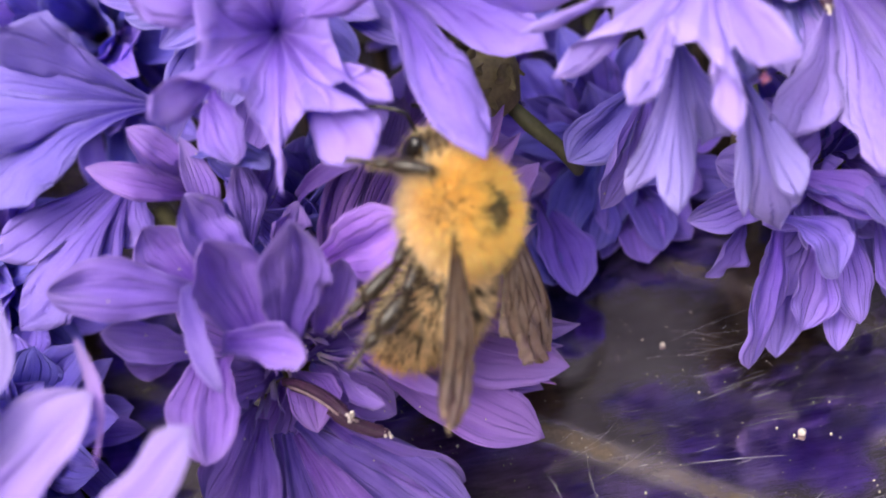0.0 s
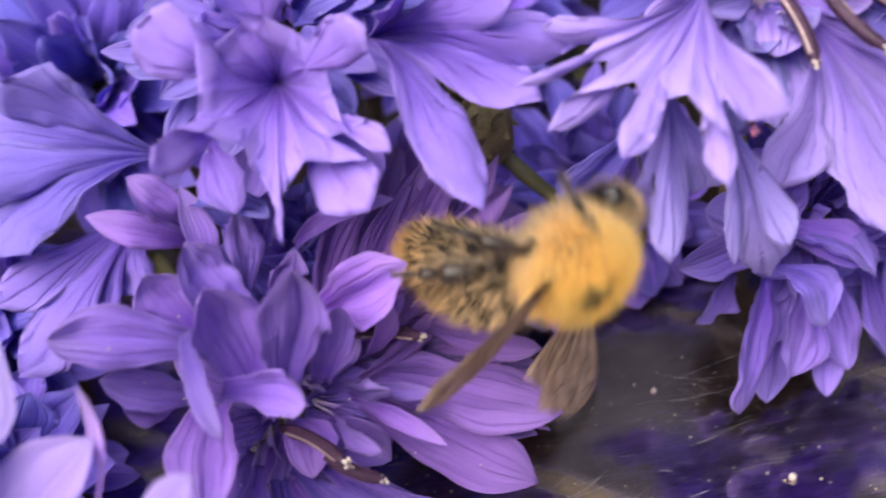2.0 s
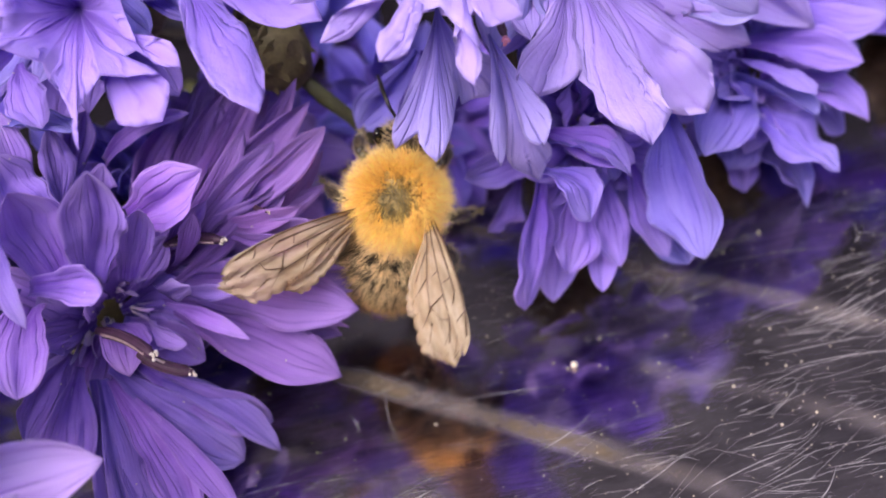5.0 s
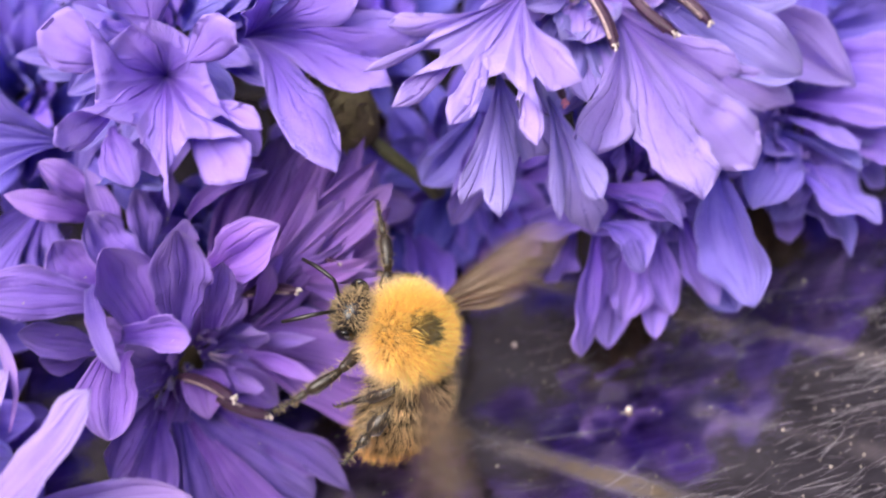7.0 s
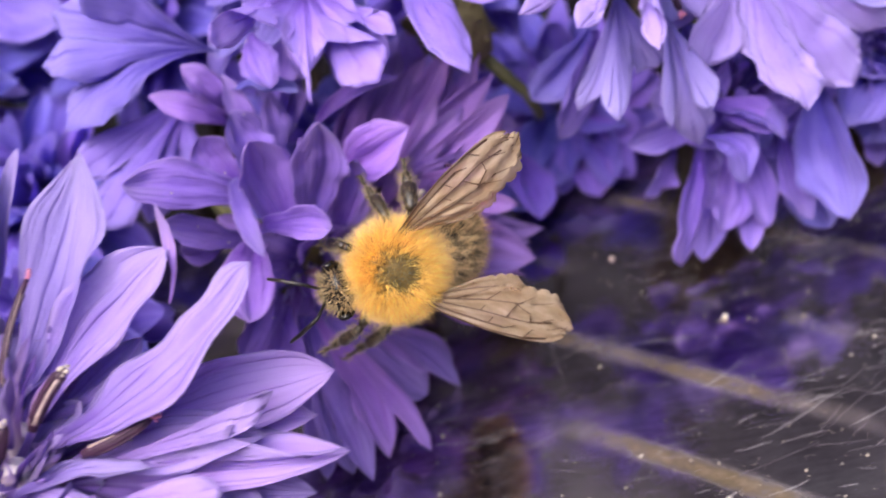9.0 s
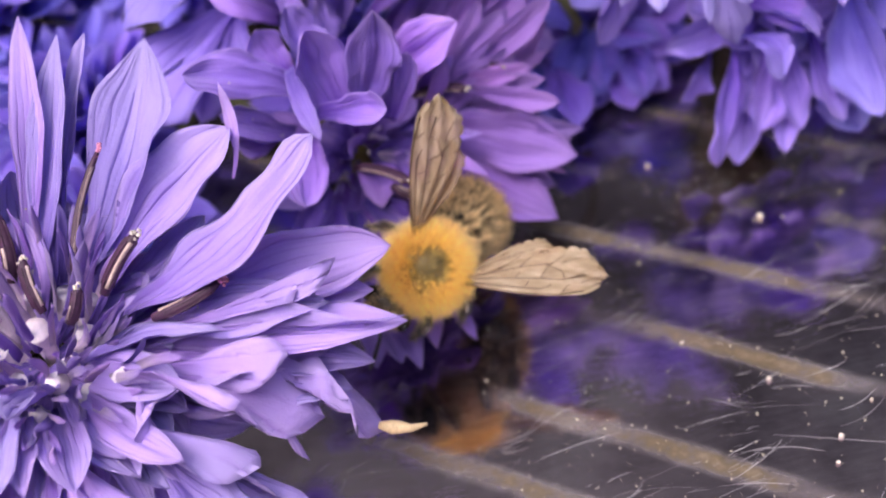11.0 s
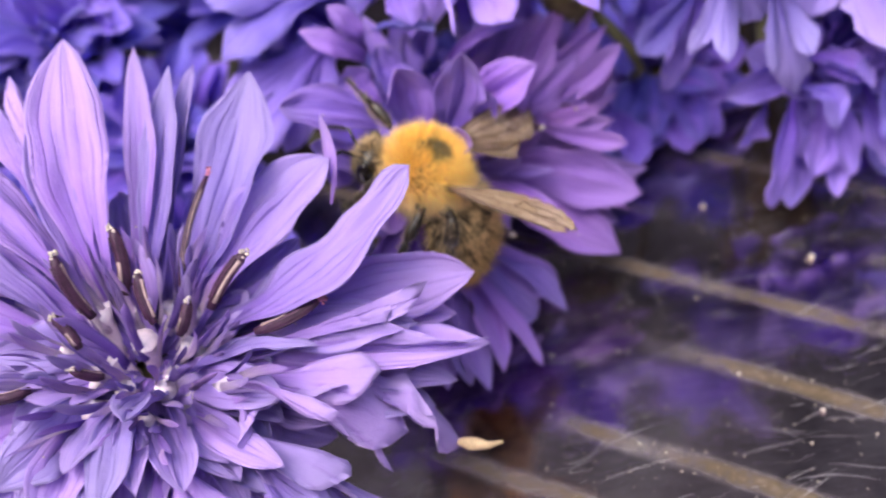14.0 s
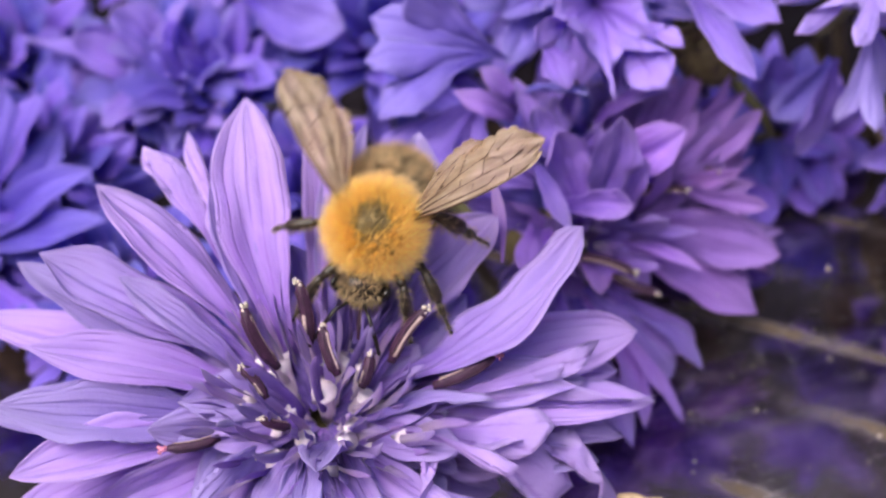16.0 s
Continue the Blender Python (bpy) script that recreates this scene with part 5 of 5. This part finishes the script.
def wing(bee, s, fore):
    """A ragged, veined wing; s is 1 for the left side."""
    length, chord = (10.4, 3.3) if fore else (7.0, 2.2)
    rng = random.Random(2 if fore else 5)

    def lead(u):
        return (0.45 * math.sin(math.pi * min(1, u * 1.05)) - 0.55 * max(0, (u - 0.82) / 0.18) ** 3) * (1 if fore else 0.5)

    def trail(u):
        w = chord * (0.16 + 0.84 * math.sin(math.pi / 2 * min(1, u / 0.78)) ** 1.3)
        if u > 0.78:
            w *= max(0.12, 1 - ((u - 0.78) / 0.22) ** 2.6 * 0.42)
        return -w * (1 - (0.09 * (1 - abs(math.sin(u * 31.0))) ** 2 if u > 0.5 else 0))

    nu, nv = 56, 20
    bm = bmesh.new()
    sheets = []
    for layer in (1, -1):
        grid = []
        for i in range(nu + 1):
            u = i / nu
            row = []
            for j in range(nv + 1):
                v = j / nv
                y = lead(u) + (trail(u) - lead(u)) * v
                x = u * length - (0.4 * (1 - abs(math.sin(v * 17.0 + 0.6))) ** 1.5 + 0.35 * math.sin(v * 5 + 1) + 1.6 * max(0, v - 0.55)) * max(0, u - 0.8) / 0.2
                h = (0.09 * math.sin(v * 21 + u * 3 + 0.8 * math.sin(u * 9)) + 0.04 * math.sin(v * 47 - u * 6)) * (0.4 + u) + 0.3 * math.sin(math.pi * u) * (1 - v) - 0.5 * v * v * u
                row.append(bm.verts.new(Vector((x, -s * y, h + layer * 0.012)) * MM))
            grid.append(row)
        sheets.append(grid)
    for layer, g in enumerate(sheets):
        for i in range(nu):
            for j in range(nv):
                q = [g[i][j], g[i + 1][j], g[i + 1][j + 1], g[i][j + 1]]
                bm.faces.new(q[::-1] if layer else q)
    top, under = sheets
    for i in range(nu):
        for j in (0, nv):
            bm.faces.new((top[i][j], under[i][j], under[i + 1][j], top[i + 1][j]))
    for j in range(nv):
        for i in (0, nu):
            bm.faces.new((top[i][j], under[i][j], under[i][j + 1], top[i][j + 1]))
    ob = part("forewing" if fore else "hindwing", bm, MEMBRANE, bee, "smoky brown, veined wing with a tattered edge")

    def at(u, v):
        y = lead(u) + (trail(u) - lead(u)) * v
        h = (0.09 * math.sin(v * 21 + u * 3 + 0.8 * math.sin(u * 9)) + 0.04 * math.sin(v * 47 - u * 6)) * (0.4 + u) + 0.3 * math.sin(math.pi * u) * (1 - v) - 0.5 * v * v * u
        return Vector((u * length, -s * y, h + 0.02))

    lines = [
        ([(0, 0.1), (0.2, 0.02), (0.45, 0.02), (0.7, 0.02), (0.85, 0.08)], 0.11),
        ([(0, 0.4), (0.2, 0.22), (0.45, 0.16), (0.56, 0.14)], 0.09),
        ([(0, 0.6), (0.2, 0.5), (0.38, 0.42), (0.55, 0.36), (0.7, 0.34), (0.86, 0.42)], 0.07),
        ([(0, 0.8), (0.2, 0.74), (0.4, 0.7), (0.58, 0.66), (0.72, 0.7)], 0.065),
        ([(0.2, 0.5), (0.24, 0.74)], 0.055), ([(0.38, 0.42), (0.42, 0.7)], 0.055), ([(0.55, 0.36), (0.6, 0.66)], 0.055),
        ([(0.45, 0.16), (0.48, 0.38)], 0.055), ([(0.56, 0.14), (0.62, 0.22), (0.7, 0.34)], 0.055), ([(0.70, 0.03), (0.74, 0.2), (0.78, 0.36)], 0.055),
        ([(0.58, 0.66), (0.70, 0.52), (0.72, 0.34)], 0.055), ([(0.4, 0.7), (0.5, 0.95)], 0.05),
        ([(0.78, 0.36), (0.86, 0.5), (0.95, 0.62)], 0.04), ([(0.72, 0.7), (0.82, 0.82), (0.92, 0.9)], 0.04), ([(0.85, 0.08), (0.93, 0.3), (0.97, 0.5)], 0.04),
        ([(0.6, 0.66), (0.7, 0.85), (0.78, 0.97)], 0.04), ([(0.2, 0.74), (0.32, 0.9), (0.4, 0.98)], 0.045), ([(0.74, 0.2), (0.86, 0.28), (0.94, 0.4)], 0.04),
    ]
    bm = bmesh.new()
    for pts, r in lines[:18 if fore else 6]:
        tube(bm, [at(u, v) for u, v in pts], [r * 0.68] * len(pts), 6)
    tagged(part("venation", bm, VEIN, ob, "dark brown wing veins"), kind="stuff")
    ob.location = Vector((-0.9 if fore else -1.6, s * 2.5, 1.4 if fore else 1.2)) * MM
    return ob


THIGH, SHIN = 3.1, 5.1


def leg(bee, kind):
    """A thigh from the hip and, hinged at its end, the shin and jointed foot; both run along x, the bend's outer side is z."""
    wide = 0.62 if kind == "hind" else 0.44
    rng = np.random.default_rng(12)

    def coat(stretches):
        roots, ways = [], []
        for x0, x1, r, n in stretches:
            for _ in range(n):
                a = rng.uniform(0, 2 * math.pi)
                out = np.array([0.5, math.cos(a), math.sin(a)])
                roots.append(np.array([rng.uniform(x0, x1), math.cos(a) * r, math.sin(a) * r]))
                ways.append(out + rng.normal(size=3) * 0.2)
        return roots, ways

    bm = bmesh.new()
    tube(bm, [(0, 0, 0), (0.5, 0, 0.05), (1.6, 0, 0.12), (2.7, 0, 0.05), (THIGH, 0, 0)], [0.34, 0.5, 0.48, 0.36, 0.26], 12)
    roots, ways = coat([(0.1, 2.9, 0.4, 150)])
    thigh = hairy_part("leg", bm, LEG, LEG_FUR, roots, ways, rng.uniform(0.25, 0.6, len(roots)), 0.017, bee, "glossy black hairy leg", 13)
    bm = bmesh.new()
    tube(bm, [(0, 0, 0), (0.4, 0, 0.1), (1.3, 0, 0.2), (2.1, 0, 0.2), (2.55, 0, 0.12)], [0.24, wide * 0.7, wide * 0.95, wide, 0.26], 12)
    tube(bm, [(2.5, 0, 0.12), (2.9, 0, 0.1), (3.5, 0, 0.06), (3.75, 0, 0.04)], [0.16, wide * 0.62, wide * 0.5, 0.12], 10)
    for k in range(4):
        x = 3.7 + 0.33 * k
        tube(bm, [(x, 0, 0.04 - 0.01 * k), (x + 0.26, 0, 0.03 - 0.01 * k), (x + 0.36, 0, 0.02 - 0.01 * k)], [0.09, 0.16, 0.09], 8)
    for k in (-1, 1):
        tube(bm, [(SHIN - 0.1, 0, 0), (SHIN + 0.12, 0.14 * k, -0.06), (SHIN + 0.2, 0.24 * k, -0.28)], [0.08, 0.06, 0.02], 6)
    roots, ways = coat([(0.2, 2.5, wide * 0.75, 260), (2.6, 3.6, wide * 0.45, 110), (3.7, 5.0, 0.12, 60)])
    shin = hairy_part("shin", bm, LEG, LEG_FUR, roots, ways, rng.uniform(0.2, 0.75 if kind == "hind" else 0.5, len(roots)), 0.017, thigh, "black shin with dusty tan hairs, jointed foot and claws", 15)
    return thigh, shin


BEE = bumblebee()

# seconds; place (mm) and turn; left wing, right wing: sweep and lift; abdomen: bend and swing; nod; where feet hold on, from the thorax (mm)
FLIGHT = [
    (0, (19.4, 16.8, 22.2, 54.6, -40.8, 87.5), (70, -3), (50, -16), (-38, 13), -48, {'lm': (-5.2, 6.0, -5.4), 'lh': (-7.3, 5.4, -5.0), 'lf': (3.8, 4.3, -3.6)}),
    (0.5, (19.5, 16.1, 23.0, 50.1, -46.6, 93.0), (68, 0), (49, -20), (-40, 6), -54, {'lf': (3.2, 6.1, -3.6), 'lm': (-3.5, 7.8, -3.6), 'lh': (-6.4, 6.4, -5.1)}),
    (1, (21.1, 17.0, 21.8, 67.3, -39.1, 70.7), (72, -1), (39, -25), (-34, 4), -39, {'lf': (1.1, 8.0, -5.2), 'lm': (-2.1, 8.4, -4.3), 'lh': (-7.1, 5.4, -5.3)}),
    (1.2, (23.0, 18.1, 22.9, 67.3, -39.1, 70.7), (66, 4), (44, -12), (-30, 3), -33, None),
    (1.5, (24.2, 23.4, 23.4, 69.1, -24.3, 79.4), (75, 4), (40, 8), (-19, 3), -48, {'lf': (2.6, 6.5, -3.6), 'lm': (-4.1, 4.4, -7.9), 'lh': (-7.5, 2.8, -6.6)}),
    (1.8, (27.7, 20.9, 22.4, 93.5, -37.2, 32.8), (65, -2), (52, 2), (-30, -11), -39, None),
    (2, (25.8, 16.2, 20.9, 97.6, -21.5, 16.7), (71, 15), (25, 5), (-38, 0), -43, {'lf': (2.4, 4.3, -2.4), 'lm': (-4.5, 6.2, -3.6), 'lh': (-8.3, 4.2, -4.0), 'rf': (5.6, -4.9, -3.6)}),
    (2.3, (27.2, 9.4, 15.8, 153.5, 5.5, 16.1), (35, 5), (38, -1), (-60, -3), -37, None),
    (2.5, (26.5, 6.7, 11.7, 155.4, 6.8, -2.3), (64, 29), (34, -4), (-67, 8), -38, {}),
    (2.6, (28.3, 9.6, 12.1, 123.4, 20.1, -22.8), (70, 30), (34, 0), (-43, 25), -42, None),
    (2.8, (29.8, 10.6, 13.5, 106.1, 2.1, -12.6), (62, 30), (30, -6), (-47, 9), -25, None),
    (3, (30.9, 10.5, 13.6, 73.3, 13.6, -10.1), (60, 28), (34, -4), (-29, 7), -31, {'lh': (-7.3, 5.6, -4.5), 'lm': (-0.3, 8.7, -4.4), 'lf': (6.0, 2.8, -3.6)}),
    (3.5, (31.6, 14.6, 13.1, 42.5, -13.3, -7.0), (44, 2), (43, 9), (-23, 2), -21, {'rm': (1.5, -8.9, -0.8), 'lf': (8.4, -0.8, -3.6), 'lm': (3.3, 8.3, -3.1), 'rf': (7.9, -2.6, -3.6)}),
    (3.7, (27.0, 13.8, 12.8, 42.2, -20.1, 0.9), (46, 6), (46, 10), (-22, 1), -14, None),
    (4.75, (27.9, 17.5, 13.8, 21.6, -38.8, 46.7), (34, 15), (61, 21), (-36, -8), -12, {}),
    (5.8, (28.7, 21.1, 14.8, -11.1, -36.5, 102.4), (22, 24), (76, 32), (-49, -18), -10, None),
    (6, (28.0, 20.7, 14.4, -20.3, -34.3, 105.0), (41, 14), (69, 30), (-43, -26), -18, {'lm': (1.9, 8.6, 0.3), 'rm': (-5.7, -6.7, -2.4), 'lf': (8.3, 5.0, -2.0)}),
    (6.2, (27.6, 21.2, 14.9, -20.3, -34.3, 105.0), (45, 14), (65, 24), (-36, -15), -19, None),
    (6.5, (25.9, 9.1, 18.3, 1.3, -38.2, 98.3), (38, 15), (25, 13), (-58, -4), -12, {'lm': (6.7, 5.4, -1.4), 'lf': (9.4, 0.2, -0.9), 'rf': (5.0, -8.1, -1.3), 'lh': (-0.7, 5.1, -3.6)}),
    (7, (23.1, 11.8, 14.9, -25.9, -49.4, 172.0), (45, -14), (41, 11), (-30, -66), -28, {'rf': (4.5, -8.2, -1.0), 'lf': (5.2, 7.3, -4.6), 'lh': (-0.6, 8.7, -4.0)}),
    (7.2, (21.3, 9.6, 15.0, -31.4, -39.8, 170.2), (53, -5), (58, -5), (-33, 2), -23, None),
    (7.5, (19.0, 11.1, 16.4, -29.6, -33.1, 158.9), (57, -6), (55, 4), (-39, 3), -30, {'rm': (5.3, -5.7, -3.6), 'lf': (2.2, 5.9, -3.6), 'lh': (-5.5, 7.9, -1.2)}),
    (8, (20.1, 11.1, 19.8, -8.5, -25.3, 145.9), (66, 14), (36, -8), (-61, -23), -23, {'lf': (7.0, 6.5, -3.3), 'lh': (-4.2, 8.1, -4.4), 'rf': (8.0, -5.2, -3.0)}),
    (8.5, (17.3, 9.0, 17.1, -53.7, -9.6, -173.9), (48, -1), (68, 3), (-53, 0), -11, {'rf': (5.7, -7.6, -2.6), 'rm': (4.7, -4.9, -3.6), 'lf': (8.8, 4.0, -1.7), 'lm': (6.2, 4.3, -3.6), 'lh': (0.1, 8.3, -3.6), 'rh': (-2.1, -5.5, -3.6)}),
    (9, (13.6, 8.6, 17.2, -52.8, 2.3, -172.3), (53, 1), (60, 18), (-52, 0), -6, {'rm': (0.1, -6.6, -3.6), 'rh': (-3.2, -6.7, -3.6), 'lf': (6.9, 4.4, -3.6), 'lm': (5.5, 5.4, -3.6)}),
    (9.5, (10.8, 7.7, 13.2, -78.4, 16.8, -168.6), (46, 3), (65, 4), (-63, 17), -41, {'rh': (-4.9, -6.5, -3.6), 'rm': (1.8, -4.8, -3.6)}),
    (10, (10.0, 5.3, 7.8, -45.8, 36.2, -131.8), (34, 15), (71, 27), (-12, 11), -18, {'rh': (-8.6, -4.2, -2.3), 'rm': (-1.8, -6.1, -3.6), 'lf': (3.4, 6.0, -3.6)}),
    (10.2, (9.6, 5.4, 7.8, -54.5, 43.1, -141.0), (39, 15), (66, 36), (-26, 1), -19, None),
    (11.25, (10.8, 6.1, 9.5, -32.7, 10.0, -156.6), (40, 16), (43, 16), (-38, 3), -17, {}),
    (12.3, (12.1, 6.8, 11.2, -2.7, -13.9, 176.5), (40, 16), (20, -5), (-51, 5), -15, None),
    (12.5, (9.5, 9.2, 13.8, -10.0, -27.5, 177.7), (44, 16), (14, -7), (-64, 8), -20, {'lh': (0.2, 7.4, -6.4), 'rf': (6.0, -0.9, -3.6)}),
    (13, (8.4, 7.7, 16.0, -28.1, -10.4, -169.2), (52, 9), (36, 7), (-69, 0), -23, {'lh': (2.2, 7.8, -4.2), 'rf': (6.0, -7.2, 0.2)}),
    (13.5, (8.0, 9.4, 15.5, -4.4, -14.8, -174.9), (34, 14), (20, 5), (-78, -1), -21, {'lh': (1.7, 6.9, -6.3)}),
    (14, (6.3, 9.9, 19.6, -0.9, -27.9, 163.1), (74, 14), (29, -5), (-45, -4), -21, {'lf': (4.7, 3.2, -3.6), 'lm': (-0.1, 7.4, -3.6), 'rf': (7.6, -5.0, 1.4)}),
    (14.5, (2.0, 10.8, 25.6, 34.7, -4.3, 163.2), (54, 33), (51, 39), (-54, -8), -26, {'lf': (5.3, 7.1, -4.8), 'lh': (-4.5, 2.5, -9.0)}),
    (15, (-2.6, 12.0, 28.1, -3.8, 9.6, -179.8), (48, 11), (32, 15), (-49, -7), -29, {'lf': (6.6, 2.3, -3.6), 'lm': (4.2, 6.8, -5.7), 'lh': (-4.2, 6.8, -6.6), 'rf': (6.7, -6.8, -2.4)}),
    (15.5, (-5.4, 9.5, 28.7, -8.9, 14.6, -148.6), (61, 15), (48, 23), (-63, -39), -34, {'rf': (7.9, -5.1, -3.5), 'rm': (1.5, -8.8, -0.2), 'lm': (6.2, 5.1, -4.8), 'lh': (-1.5, 7.2, -3.6), 'lf': (8.2, 4.1, -3.6)}),
    (16, (-8.9, 5.0, 27.3, -16.3, 35.1, -119.1), (35, 16), (46, 2), (-51, 6), -12, {'rm': (1.8, -8.8, -2.9), 'rf': (7.8, -4.9, -3.6), 'lf': (6.8, 3.9, -3.6), 'lm': (5.6, 6.7, -2.8), 'lh': (-1.4, 7.6, -3.6)}),
]


def wing_pose(ob, s, sweep, lift):
    """Sweep 0: straight out to the side, 90: straight back; lift: raised above the back."""
    out = Vector((-math.sin(radians(sweep)), s * math.cos(radians(sweep)), 0))
    span = (out * math.cos(radians(lift)) + Vector((0, 0, math.sin(radians(lift))))).normalized()
    up = (Vector((0, 0, 1)) - span * span.z).normalized()
    across = up.cross(span)
    m = Matrix((span, across, up)).transposed().to_4x4()
    m.translation = ob.location
    return m


BEATS = ((6.36, 7.06), (13.42, 13.60))


def wing_rows():
    """Wing angles over time: the resting ones, and strokes up and down while the wings beat."""
    rest = [(t, left + right) for t, place, left, right, bend, nod, holds in FLIGHT]

    def at(t):
        for (t0, a), (t1, b) in zip(rest, rest[1:]):
            if t0 <= t <= t1:
                u = (t - t0) / (t1 - t0)
                return [p + (q - p) * u for p, q in zip(a, b)]

    rows = [(t, list(a)) for t, a in rest if not any(t0 <= t <= t1 for t0, t1 in BEATS)]
    for t0, t1 in BEATS:
        for n in range(math.ceil(t0 * 30), int(t1 * 30) + 1):
            a = at(n / 30)
            stroke = (0, 42, -42)[n % 3]
            rows.append((n / 30, [a[0] - 12, a[1] + stroke, a[2] - 12, a[3] + stroke]))
    return sorted(rows)


def limb_pose(start, end, up):
    x = (end - start).normalized()
    z = (up - x * up.dot(x)).normalized()
    m = Matrix((x, z.cross(x), z)).transposed().to_4x4()
    m.translation = start * MM
    return m


def leg_poses(kind, s, foot):
    """Thigh and shin, bent so that the foot comes to its hold (mm, from the thorax)."""
    hip = Vector(HIPS[kind])
    hip.y *= s
    reach = Vector(foot) - hip
    far = min(max(reach.length, 2.6), 0.985 * (THIGH + SHIN))
    d = reach.normalized()
    along = (far * far + THIGH * THIGH - SHIN * SHIN) / (2 * far)
    up = Vector((0.15 if kind == "front" else -0.25, s * 0.45, 1.0))
    out = (up - d * up.dot(d)).normalized()
    knee = hip + d * along + out * math.sqrt(max(0.0, THIGH * THIGH - along * along))
    thigh, shin = limb_pose(hip, knee, out), limb_pose(knee, hip + d * far, out)
    return thigh, thigh.inverted() @ shin


def motions():
    rows = {name: [] for name in ("bee", "abdomen", "head", "left_fore", "left_back", "right_fore", "right_back")}
    limbs = {}
    for t, place, left, right, bend, nod, holds in FLIGHT:
        x, y, z, rx, ry, rz = place
        rows["bee"].append((t, pose(x * MM, y * MM, z * MM, rx, ry, rz)))
        p = BEE["abdomen"].location
        rows["abdomen"].append((t, pose(*p, 0, bend[0], bend[1])))
        p = BEE["head"].location
        rows["head"].append((t, pose(*p, 0, -nod, 0)))
        if holds is None:
            continue
        for side, s in (("left", 1), ("right", -1)):
            for kind in HIPS:
                x, y, z = RESTING[kind]
                foot = holds.get(side[0] + kind[0], (x, s * y, z))
                limbs.setdefault(side + "_" + kind, []).append((t, *leg_poses(kind, s, foot)))
    for t, a in wing_rows():
        for side, s, (sweep, lift) in (("left", 1, a[:2]), ("right", -1, a[2:])):
            rows[side + "_fore"].append((t, wing_pose(BEE[side + "_fore"], s, sweep, lift)))
            rows[side + "_back"].append((t, wing_pose(BEE[side + "_back"], s, sweep + 11, lift - 3)))
    for name, keys in rows.items():
        walk(BEE[name], keys)
    for name, keys in limbs.items():
        thigh, shin = BEE[name]
        walk(thigh, [(t, m) for t, m, n in keys])
        walk(shin, [(t, n) for t, m, n in keys])


motions()
